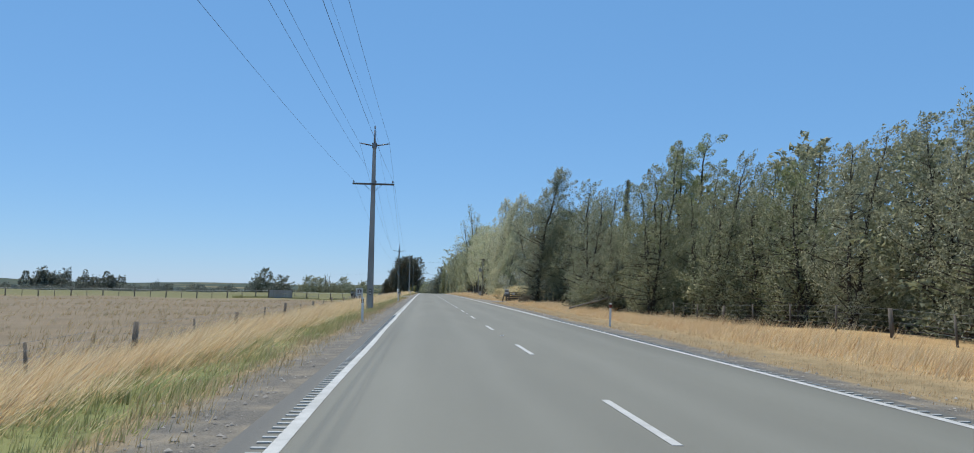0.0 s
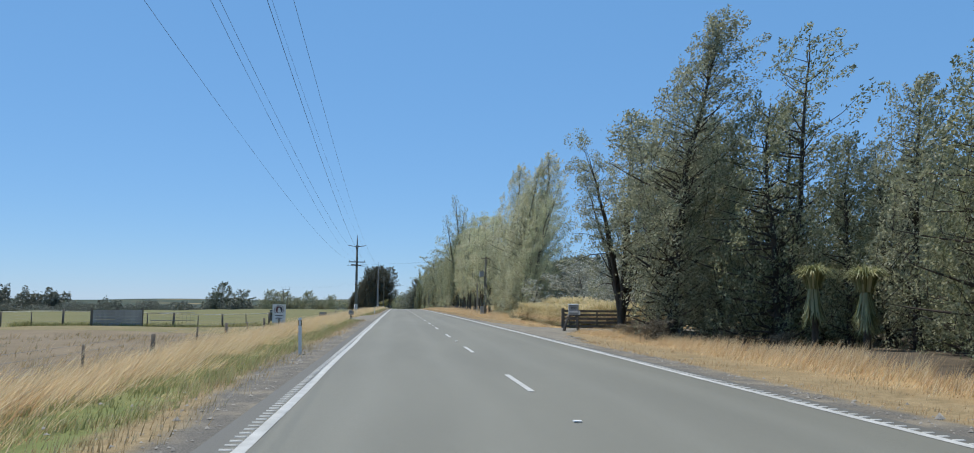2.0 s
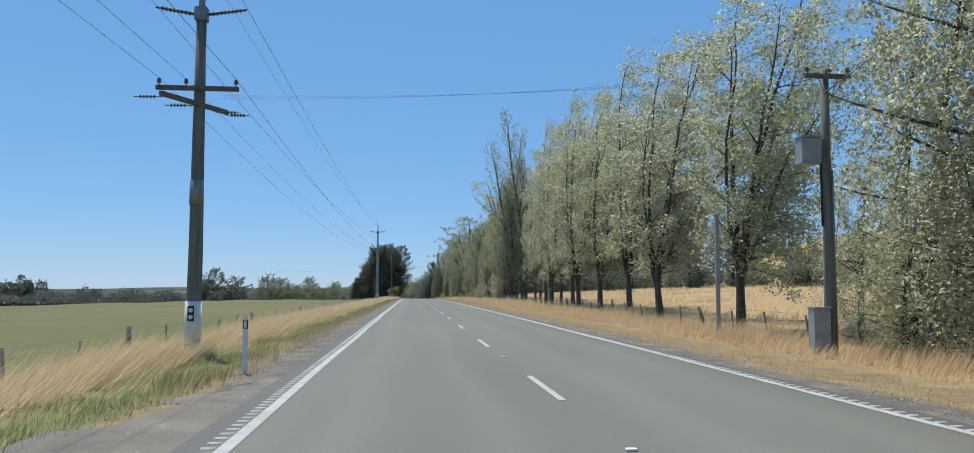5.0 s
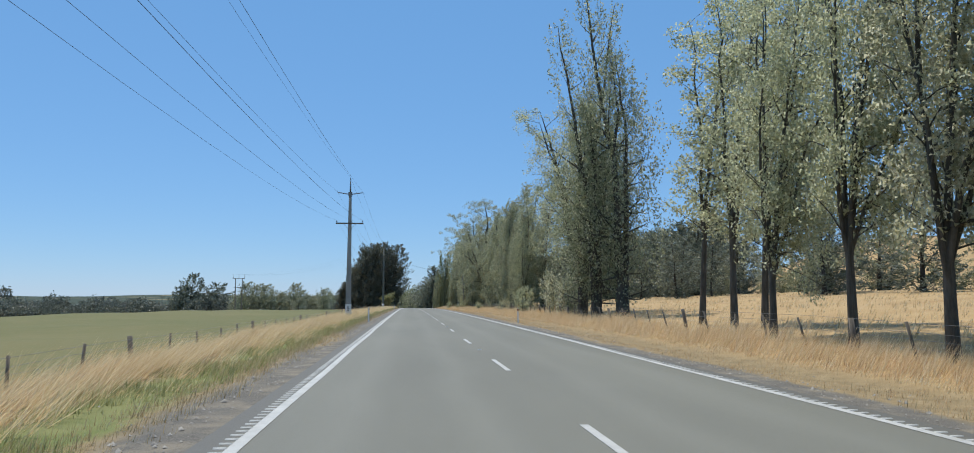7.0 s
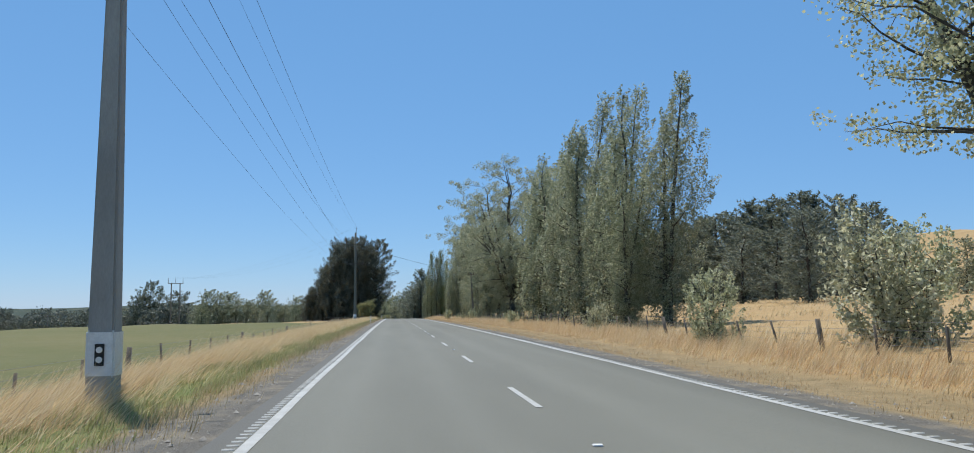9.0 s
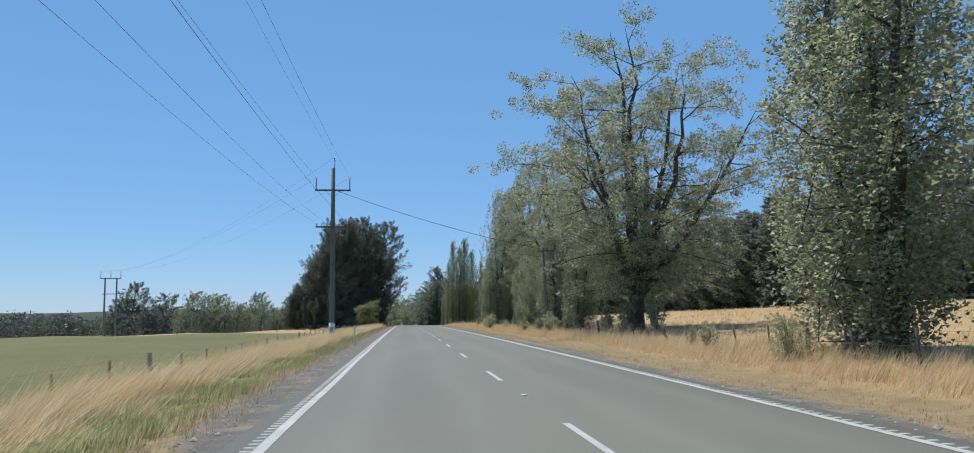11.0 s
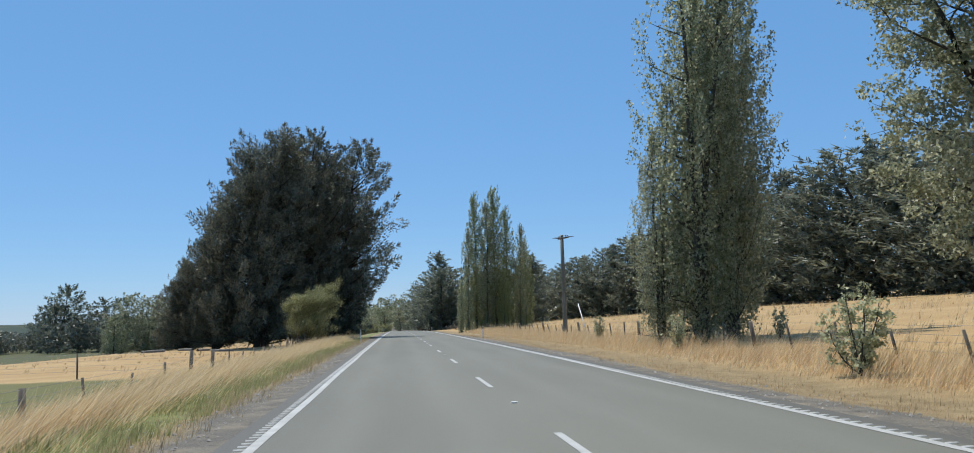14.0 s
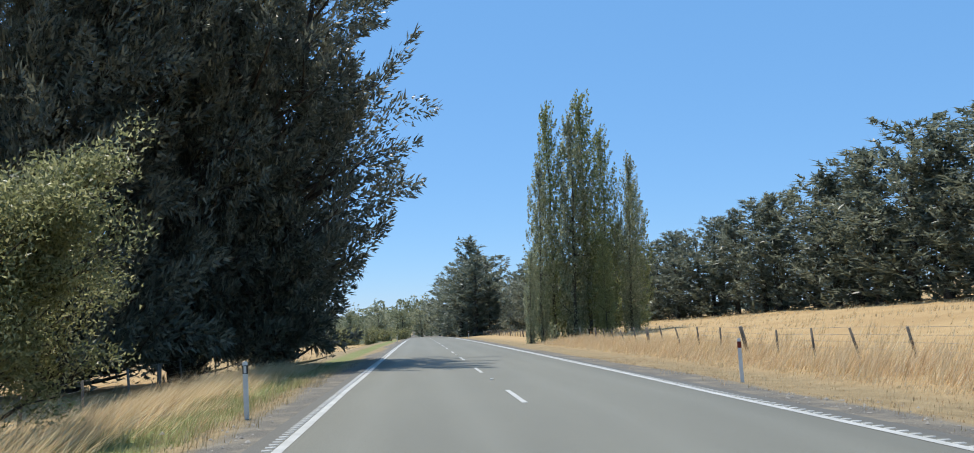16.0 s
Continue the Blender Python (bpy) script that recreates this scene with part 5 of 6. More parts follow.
def wood_pole(x, y, h, r=0.17, label="tall round timber power pole", lean=0.0, body_top=None):
    p = thing("power_pole", pose(x, y, gz(x, y) - 0.02), label, "power pole", "power poles along the road")
    hh = body_top or h
    V, F = tubes([[(0, 0, -0.1), (0.02, 0, hh * 0.3), (0.0 + lean * 0.6, 0.02, hh * 0.65), (lean, 0, hh), (lean, 0, hh + 0.001)]], [[r * 1.12, r, r * 0.86, r * 0.72, 0.001]], 14)
    part("pole_body", mesh_of("pole_body", V, F, POLE_TIMBER, True), POLE_TIMBER, p)
    return p


def band(p, z0, z1, r, y=0.0, material=WHITE):
    part("painted_band", rod((0.005, y, z0), (0.005, y, z1), r * 1.03, r * 1.015, 14), material, p, "white painted band round the pole's foot")


p1 = concrete_pole(-5.68, 57.2, 11.9, 10.62, 8.03, 0.96, 1.32, base=0.215)
plate(p1, 0.02, -0.225, 0.95)
p2 = wood_pole(-7.03, 160.3, 8.1, 0.165, "dark timber power pole with steel top and angled lower arm")
part("pole_top_pin", rod((0, 0, 7.9), (0, 0, 9.2), 0.085, 0.07, 12), STEEL, p2, "grey steel pole-top extension")
pin(p2, 0, 0, 9.15, 0.45, 0.055)
raised_arms(p2, 8.28, 1.08, -0.03)
flat_arm(p2, 6.34, 0.97, -0.2, pins=(-1, -0.3, 1), brace=False)
low = part("side_arm", box(0.1, 2.3, 0.11, (-0.04, -0.2, 5.92), 0.008, (0, 0, -27)), TIMBER, p2, "lower timber arm set at an angle")
for s, way in ((-1.08, -1), (-0.1, -1), (0.72, 1), (1.08, 1)):
    q = pose(-0.04, -0.2, 5.92, 0, 0, -27) @ Vector((0, s, -0.02))
    bm = rod(q, q + Vector((0.62 * way, -0.06, -0.02)), 0.012, sides=6)
    for k in range(5):
        a = q + Vector(((0.16 + 0.075 * k) * way, -0.016 - 0.008 * k, -0.005 - 0.002 * k))
        bm = rod(a, a + Vector((0.032 * way, -0.004, 0)), 0.046, 0.036, 8, bm)
    part("strain_insulator", bm, PORCELAIN, low)
part("steel_band", rod((0, 0, 3.55), (0, 0, 4.15), 0.163, 0.16, 14), STEEL, p2, "grey metal possum band")
band(p2, 0.25, 1.25, 0.19)
plate(p2, 0.0, -0.215, 0.78)
p3 = concrete_pole(-6.8, 263.4, 11.55, 10.2, 7.72, 1.03, 1.11)
part("painted_band", box(0.47, 0.47, 0.78, (0, 0, 0.42), 0.03), WHITE, p3, "white painted band round the pole's foot")
plate(p3, 0.0, -0.25, 0.62)
p4 = wood_pole(-7.02, 362.3, 12.0, 0.18, "tall greenish timber power pole with two crossarms")
part("pole_top_bracket", rod((0.09, -0.1, 11.7), (0.09, -0.1, 12.35), 0.03, sides=8), STEEL, p4)
pin(p4, 0.09, -0.1, 12.3, 0.45, 0.06)
flat_arm(p4, 10.4, 1.24, -0.17, pins=(-1, 1), tall=0.85)
flat_arm(p4, 7.82, 1.17, -0.18, pins=(-1, -0.35, 1))
band(p4, 0.3, 1.15, 0.2)
plate(p4, 0.0, -0.225, 0.5)
p0 = concrete_pole(-5.5, -47.0, 11.7, 10.4, 7.9, 0.95, 1.3)

# transformer pole and cabinet on the right
tp = wood_pole(8.58, 160.0, 7.2, 0.14, "dark timber pole with a grey transformer box")
flat_arm(tp, 7.0, 0.6, -0.16, pins=(-1, 0.13, 1))
bx = part("transformer_box", box(0.5, 0.45, 0.66, (-0.5, -0.05, 4.75), 0.02), BOXGREY, tp, "pale grey steel transformer box")
part("box_lid", box(0.54, 0.49, 0.05, (-0.5, -0.05, 5.41), 0.01), BOXGREY, bx)
part("bushing", rod((-0.4, -0.05, 5.45), (-0.4, -0.05, 5.62), 0.03, sides=8), PORCELAIN, bx)
part("bracket", box(0.35, 0.08, 0.08, (-0.18, 0, 5.0), 0.005), STEEL, tp)
part("conduit", rod((0.1, -0.14, 0), (0.09, -0.12, 4.6), 0.025, sides=8), STEEL, tp, "thin metal cable conduit")
part("cable_loop", rod((-0.16, -0.05, 3.2), (-0.16, -0.03, 4.8), 0.03, sides=8), CABLE, tp)
cab = thing("roadside_cabinet", pose(8.18, 159.75, gz(8.18, 159.75)), "pale grey service cabinet at the foot of a pole", "cabinet")
part("cabinet_body", box(0.42, 0.36, 1.1, (0, 0, 0), 0.02), BOXGREY, cab)
part("cabinet_lid", box(0.46, 0.4, 0.05, (0, 0, 1.1), 0.015), BOXGREY, cab)
part("cabinet_door", box(0.34, 0.012, 0.9, (0, -0.186, 0.1), 0.004), BOXGREY, cab)
gp = thing("slim_post", pose(8.22, 166.8, gz(8.22, 166.8)), "slim grey concrete post in the dry verge", "post")
part("post_shaft", box(0.13, 0.11, 4.0, (0, 0, 0), 0.015), CONCRETE, gp)
part("post_cap", box(0.15, 0.13, 0.06, (0, 0, 4.0), 0.01), CONCRETE, gp)
p6 = wood_pole(9.4, 370.2, 6.9, 0.13, "dark timber pole half hidden among poplars", -0.25)
flat_arm(p6, 6.6, 0.7, -0.14, pins=(-1, 0.13, 1))
p5 = wood_pole(10.75, 446.5, 7.6, 0.17, "timber pole with a skewed crossarm and stay wire")
sk = part("crossarm", box(1.9, 0.1, 0.11, (0.1, -0.1, 7.3), 0.008, (0, -8, 55)), TIMBER, p5, "skewed timber crossarm")
for s in (-0.8, -0.35, 0.4, 0.8):
    q = pose(0.1, -0.1, 7.4, 0, -8, 55) @ Vector((s, 0, 0))
    part("strain_insulator", rod(q, q + Vector((0.5 if s > 0 else -0.5, 0.0, 0.02)), 0.03, 0.02, 8), PORCELAIN, sk)
    pin(p5, q.x, q.y, q.z, 0.2)
st = thing("stay_wire", pose(0, 0, 0), "pole stay wire with a white guard sleeve", "stay wire")
foot = Vector((11.2, 440.9, gz(11.2, 440.9)))
head = Vector((10.75, 446.4, gz(10.75, 446.5) + 6.3))
part("wire", rod(foot, head, 0.01, sides=6), CABLE, st)
part("guard_sleeve", rod(foot, foot + (head - foot) * 0.36, 0.035, sides=8), WHITE, st, "white plastic guard sleeve")

hp = thing("h_frame_pole", pose(-53.6, 457.8, gz(-55, 458)), "twin timber pole structure with a crossbar in the paddock", "power pole")
for s in (-1, 1):
    V, F = tubes([[(s * 1.0, 0, -0.1), (s * 1.0, 0, 6), (s * 1.0, 0, 10.9)]], [[0.17, 0.15, 0.12]], 10)
    part("pole_body", mesh_of("pole_body", V, F, POLE_TIMBER, True), POLE_TIMBER, hp)
part("crossbar", box(3.6, 0.12, 0.14, (0, -0.16, 10.7), 0.01), TIMBER, hp)
part("crossbar", box(3.0, 0.1, 0.12, (0, -0.16, 8.0), 0.01), TIMBER, hp)
for s in (-1, 0, 1):
    part("post_insulator", rod((s * 1.7, -0.16, 10.8), (s * 1.7, -0.16, 12.1), 0.06, 0.04, 8), PORCELAIN, hp)


for x, y, h in ((-95, 525, 9.0), (-109, 527, 7.0)):
    q = wood_pole(x, y, h, 0.14, "far timber power pole beyond the pasture")
    part("crossarm", box(2.2, 0.1, 0.12, (0, -0.14, h - 0.5), 0.008), TIMBER, q)


def wire(a, b, sag, r=0.011, label="black power line wire strung between poles"):
    """A sagging wire, drawn as a thin tube."""
    a, b = Vector(a), Vector(b)
    pts = []
    for k in range(17):
        t = k / 16
        q = a.lerp(b, t)
        q.z -= sag * 4 * t * (1 - t)
        pts.append(tuple(q))
    V, F = tubes([pts], [[r] * 17], 5)
    return tagged(part("power_line", mesh_of("power_line", V, F, CABLE, True), CABLE), label, "power line", "power lines")


def ends(x, y, h, x1, x2, h1, h2, mid, lift=0.1):
    g = gz(x, y)
    return [(x, y, h + g), (x - h1, y, x1 + lift + g), (x + h1, y, x1 + lift + g), (x - h2 + 0.07, y, x2 + 0.22 + g), (x + mid * h2, y, x2 + 0.22 + g), (x + h2 - 0.07, y, x2 + 0.22 + g)]


line_ends = [ends(-5.5, -47, 11.65, 10.4, 7.9, 0.95, 1.3, 0.13), ends(-5.68, 57.2, 11.86, 10.62, 8.03, 0.96, 1.32, 0.13), ends(-7.03, 160.3, 9.55, 8.28, 6.34, 1.08, 0.97, -0.3),
             ends(-6.8, 263.4, 11.5, 10.2, 7.72, 1.03, 1.11, 0.13), ends(-7.02, 362.3, 12.7, 10.4, 7.82, 1.16, 1.17, -0.35, 0.9)]
for A, B in zip(line_ends, line_ends[1:]):
    for k, (a, b) in enumerate(zip(A, B)):
        wire(a, b, 1.0 if k < 3 else 1.25, 0.006 if k in (1, 2, 5) else 0.0045)
A = line_ends[-1]
for a, dx in ((A[0], 0), (A[1], -1.35), (A[2], 1.35)):
    wire(a, (-53.6 + dx, 457.6, gz(-55, 458) + 12.1), 1.8, 0.005)
wire((-6.9, 362.2, gz(-7, 362) + 10.4), (9.2, 370.2, gz(9.4, 370) + 6.7), 0.35, 0.016, "thick twisted service cable crossing over the road")
for k, q in enumerate(tuple((-6.5 + 0.1 * i, 160.0 - 0.2 * i, gz(-7, 160) + 6.05) for i in range(3))):
    wire(q, (8.58 + 0.8 * (k - 1), 159.84, gz(8.35, 160) + 7.2), 0.25, 0.0025)

# ---- fences, marker posts ----


def post_mesh(name, r, h, square=False):
    if square:
        b = box(r * 2, r * 2, h, bevel=0.015)
    else:
        b = rod((0, 0, -0.2), (0, 0, h), r, r * 0.92, 8)
    me = bpy.data.meshes.new(name)
    b.to_mesh(me)
    b.free()
    me.materials.append(TIMBER)
    return me


POST = post_mesh("post", 0.04, 1.02)
STRAINER = post_mesh("strainer_post", 0.08, 1.1)


def fence(points, label, step=3.6, big=5, wires=(0.3, 0.52, 0.72, 0.95), tilt=3.0, seed=1, tall=1.0, tape=0.0, lean=0.0):
    """A post and wire farm fence along points on the ground."""
    rr = random.Random(seed)
    f = thing("wire_fence", pose(0, 0, 0), label, "fence", "farm fences")
    stops = []
    for (x0, y0), (x1, y1) in zip(points, points[1:]):
        n = max(1, int(math.hypot(x1 - x0, y1 - y0) / step))
        for k in range(n):
            t = k / n
            stops.append((x0 + (x1 - x0) * t, y0 + (y1 - y0) * t))
    stops.append(points[-1])
    for k, (x, y) in enumerate(stops):
        strong = k % big == 0
        me = STRAINER if strong else POST
        ob = part("strainer_post" if strong else "post", me, TIMBER, f)
        ob.matrix_basis = pose(x, y, gz(x, y) - 0.05, rr.uniform(-tilt, tilt), lean + rr.uniform(-tilt, tilt), 0 if lean else rr.uniform(0, 90))
        ob.scale.z = rr.uniform(0.9, 1.08) * tall
    for z in wires:
        V, F = tubes([[(x, y, gz(x, y) + z * tall + rr.uniform(-0.02, 0.02)) for x, y in stops]], [[0.004] * len(stops)], 4)
        part("wire", mesh_of("wire", V, F, STEEL), STEEL, f)
    if tape:
        V, F = tubes([[(x, y, gz(x, y) + tape) for x, y in stops]], [[0.014] * len(stops)], 5)
        part("tape", mesh_of("tape", V, F, WHITE), WHITE, f, "pale electric tape along the top")
    return f


fence([(-9.6, -10), (-9.6, 60), (-10.4, 112)], "weathered post and wire fence along the crop", 5.8, 2, tilt=4, seed=2, tall=0.8)
fence([(-12.3, 127), (-17.0, 123.2), (-26, 116), (-60, 112), (-120, 109)], "timber post and wire fence between crop and pasture", 1.9, 2, seed=3, tape=0.98)
fence([(-9.7, 146), (-9.6, 200), (-9.6, 300), (-9.6, 420), (-9.8, 446)], "low post and wire fence beside the pasture", 3.6, 5, tilt=4, seed=4, tall=0.8)
fence([(-9.8, 446), (-10.5, 462), (-14, 520), (-15, 600)], "post and wire fence below the macrocarpas", 3.6, 5, tilt=6, seed=5)
fence([(-10, 418), (-60, 426), (-140, 440)], "distant post and wire fence across the paddock", 4.5, 5, seed=6)
fence([(13.2, 2), (13.4, 30), (12.6, 52)], "old post and wire fence in front of the wood", 3.4, 4, tilt=6, seed=7)
fence([(10.0, 158), (9.6, 190), (10.2, 241), (10.2, 330), (10.3, 400), (10.2, 447), (10.4, 520), (10.0, 600)], "leaning post and wire fence along the dry paddock", 2.7, 5, tilt=7, seed=8, tall=0.9, lean=-9)


def marker(x, y, side):
    m = thing("edge_marker_post", pose(x, y, gz(x, y) + 0.0, 0, R.uniform(-2, 2), R.uniform(-5, 5)), "white plastic roadside marker post with a reflector band", "marker post", "edge marker posts")
    part("shaft", box(0.085, 0.03, 1.0, (0, 0, -0.05), 0.01), WHITE, m)
    part("reflector_band", box(0.087, 0.032, 0.15, (0, 0, 0.74), 0.005), RED if side > 0 else BLACK, m)
    part("reflector", box(0.045, 0.008, 0.12, (0, -0.018, 0.755), 0.002), DISC if side < 0 else RED, m)


for x, y in ((-4.55, 35.1), (-4.55, 79.6), (-4.6, 154.0), (-4.35, 246.2), (-4.53, 346.0), (-4.68, 450.0), (-4.6, 545)):
    marker(x, y, -1)
for x, y in ((5.15, 36.0), (5.0, 247.5), (5.2, 453.5), (4.6, 545)):
    marker(x, y, 1)

# ---- farm entrance on the left ----
lb = thing("letterbox", pose(-5.8, 127.2, gz(-5.8, 127.2), 0, 0, 4), "galvanised round-topped letterbox on a short post", "letterbox")
bm = bmesh.new()
ring = [(-0.21, 0.0)] + [(0.21 * -math.cos(a), 0.2 + 0.16 * math.sin(a)) for a in np.linspace(0, math.pi, 11)] + [(0.21, 0.0)]
f = bm.faces.new([bm.verts.new((x, -0.27, 0.46 + z)) for x, z in ring])
ex = bmesh.ops.extrude_face_region(bm, geom=[f])
bmesh.ops.translate(bm, vec=(0, 0.54, 0), verts=[v for v in ex["geom"] if isinstance(v, bmesh.types.BMVert)])
bmesh.ops.recalc_face_normals(bm, faces=bm.faces[:])
bx = part("box_body", bm, STEEL, lb)
part("rim", box(0.44, 0.02, 0.03, (0, -0.275, 0.6), 0.005), STEEL, bx)
for k in range(5):
    part("print_bar", box(0.024, 0.006, 0.09, (-0.06 + 0.05 * k, -0.276, 0.5), 0.001), WHITE, bx)
part("post", rod((0, 0, -0.2), (0, 0, 0.47), 0.035, sides=10), TIMBER, lb)
pl = part("reflector_plate", box(0.14, 0.015, 0.34, (0, -0.05, 0.1), 0.004), BLACK, lb, "black plate with two white reflector discs")
for dz in (0.19, 0.36):
    part("reflector_disc", rod((0, -0.058, dz), (0, -0.066, dz), 0.048, sides=16), DISC, pl)

sg = thing("farm_sign", pose(-11.7, 128.2, gz(-11.7, 128.2), 0, 0, 6), "tall white farm sign board with a round emblem", "sign")
bd = part("board", box(1.06, 0.05, 1.68, (0, 0, 0.0), 0.008), WHITE, sg)
for s in (-0.44, 0.44):
    part("post", box(0.09, 0.09, 1.64, (s, 0.075, -0.05), 0.008), TIMBER, sg)
bm = bmesh.new()
for k in range(26):
    a0, a1 = 2 * math.pi * k / 26, 2 * math.pi * (k + 0.62) / 26
    if 0.62 < (k / 26) < 0.88:
        continue
    q = [(r * math.cos(a), -0.029, 1.24 + r * math.sin(a)) for r, a in ((0.33, a0), (0.39, a0), (0.39, a1), (0.33, a1))]
    bm.faces.new([bm.verts.new(v) for v in q])
part("emblem_ring", bm, INK, bd)
for turn, ink in ((90, MAROON), (-90, INK)):
    bm = bmesh.new()
    bm.faces.new([bm.verts.new((0.28 * math.cos(a), -0.029, 1.24 + 0.28 * math.sin(a))) for a in np.linspace(radians(turn), radians(turn) + math.pi, 16)])
    part("emblem_half", bm, ink, bd, "dark half of a round emblem")
bm = bmesh.new()
for cx, cz, rx, rz in ((0.0, 1.3, 0.1, 0.12), (0.02, 1.13, 0.14, 0.15)):
    bm.faces.new([bm.verts.new((cx + rx * math.cos(a), -0.032, cz + rz * math.sin(a))) for a in np.linspace(0, 2 * math.pi, 18, endpoint=False)])
part("emblem_inset", bm, WHITE, bd, "pale shape inside the emblem")
part("front_post", box(0.12, 0.1, 0.5, (0.02, -0.16, 0.0), 0.01), TIMBER, sg, "short dark post before the board")
for k, w in enumerate((0.6, 0.4, 0.5, 0.34)):
    part("print_bar", box(w, 0.004, 0.07 if k == 0 else 0.035, (0, -0.028, 0.74 - 0.12 * k), 0.001), INK, bd)

sd = thing("field_shed", pose(-13.0, 136.8, gz(-13.0, 136.8), 0, 0, -12) @ Matrix.Diagonal((0.7, 0.7, 0.75, 1)), "small grey corrugated shelter with an open front", "shed")
W, D, H = 1.65, 1.2, 1.25
bm = bmesh.new()
n = 40
top = [(-W / 2 + W * k / n, 0.012 * (k % 2)) for k in range(n + 1)]


def sheet(bm, a, b, h0, h1, n=36):
    """A standing corrugated sheet from a to b with two end heights."""
    a, b = Vector((*a, 0)), Vector((*b, 0))
    d = (b - a).normalized()
    nrm = Vector((-d.y, d.x, 0))
    prev = None
    for k in range(n + 1):
        t = k / n
        q = a.lerp(b, t) + nrm * (0.014 if k % 2 else 0.0)
        v = (bm.verts.new((q.x, q.y, 0)), bm.verts.new((q.x, q.y, h0 + (h1 - h0) * t)))
        if prev:
            bm.faces.new((prev[0], v[0], v[1], prev[1]))
        prev = v
    return bm


part("wall_sheet", sheet(bmesh.new(), (W / 2, -D / 2), (W / 2, D / 2), H, H - 0.18), BOXGREY, sd)
part("wall_sheet", sheet(bmesh.new(), (-W / 2, -D / 2), (-W / 2, D / 2), H, H - 0.18), BOXGREY, sd)
part("back_sheet", sheet(bmesh.new(), (-W / 2, D / 2), (W / 2, D / 2), H - 0.18, H - 0.18), BOXGREY, sd)
part("roof_sheet", box(W + 0.16, D + 0.2, 0.03, (0, 0, H - 0.07), 0.005, (-8.5, 0, 0)), STEEL, sd, "pale metal roof sheet")
part("lintel", box(W, 0.05, 0.2, (0, -D / 2, H - 0.26), 0.005), BOXGREY, sd)
part("half_door", box(W - 0.1, 0.04, 0.55, (0, -D / 2 + 0.06, 0), 0.006), TIMBER, sd)

bs = thing("notice_board", pose(-9.5, 144.0, gz(-9.5, 144), 0, 0, 8), "pale notice board with a dark frame on two posts", "sign")
for s in (-0.33, 0.33):
    part("post", box(0.06, 0.06, 0.85, (s, 0, -0.05), 0.006), TIMBER, bs)
pn = part("panel", box(0.6, 0.03, 0.36, (0, -0.05, 0.44), 0.004), BOXGREY, bs, "pale weathered panel")
part("panel_frame", box(0.66, 0.02, 0.42, (0, -0.03, 0.41), 0.004), TIMBER, bs, "dark timber frame")
for k, w in enumerate((0.46, 0.4, 0.44)):
    part("print_bar", box(w, 0.004, 0.03, (0, -0.067, 0.7 - 0.09 * k), 0.001), INK, pn)
sb = thing("feed_bin", pose(-9.0, 145.2, gz(-9.0, 145.2)), "small grey bin standing beside the notice board", "bin")
part("bin_body", box(0.26, 0.3, 0.55, (0, 0, 0), 0.03), BOXGREY, sb)
part("bin_lid", box(0.28, 0.32, 0.05, (0, 0, 0.55), 0.015), BOXGREY, sb)
gw = thing("field_gate", pose(-21.6, 119.3, gz(-21.6, 119.3), 0, 0, 39), "grey boarded farm gate in the cross fence", "gate")
for z in (0.12, 0.34, 0.56, 0.78, 1.0):
    part("board", box(3.4, 0.04, 0.21, (0, -0.02, z - 0.1), 0.006), CONCRETE, gw)
for s in (-1.75, 0, 1.75):
    part("gate_post", box(0.14, 0.14, 1.35, (s, 0.07, -0.1), 0.015), TIMBER, gw)
hg = thing("field_gate", pose(-18.5, 121.9, gz(-18.5, 121.9), 0, 0, 39), "mesh farm gate beside the boarded one", "gate")
for z in (0.15, 0.5, 1.05):
    part("rail", rod((-1.7, 0, z), (1.7, 0, z), 0.022, sides=8), STEEL, hg)
for k in range(12):
    part("bar", rod((-1.65 + 0.3 * k, 0, 0.15), (-1.65 + 0.3 * k, 0, 1.05), 0.008, sides=6), STEEL, hg)

# ---- gateway on the right ----
mb = thing("mailbox", pose(7.5, 103.0, gz(7.5, 103.0), 0, 0, -6), "big grey mailbox on splayed timber legs", "mailbox")
bb = part("box_body", box(0.52, 0.52, 0.54, (0.05, 0, 0.88), 0.03), BOXGREY, mb, "dented grey metal box")
part("lid", box(0.57, 0.57, 0.05, (0.05, 0, 1.42), 0.015, (4, 0, 0)), BOXGREY, bb, "weathered lid")
part("slot", box(0.46, 0.02, 0.09, (0.04, -0.268, 1.02), 0.005), WHITE, bb, "white slot plate")
for k in range(3):
    part("print_bar", box(0.3, 0.006, 0.022, (0.04, -0.262, 1.2 + 0.05 * k), 0.001), INK, bb)
for sx, sy in ((-1, -1), (1, -1), (-1, 1), (1, 1)):
    part("leg", rod((sx * 0.34 - (0.15 if sx < 0 else 0), sy * 0.24, -0.1), (sx * 0.22, sy * 0.18, 0.9), 0.065, 0.06, 8), TIMBER, mb)
part("cross_board", box(0.7, 0.05, 0.16, (0, -0.22, 0.62), 0.006), TIMBER, mb)

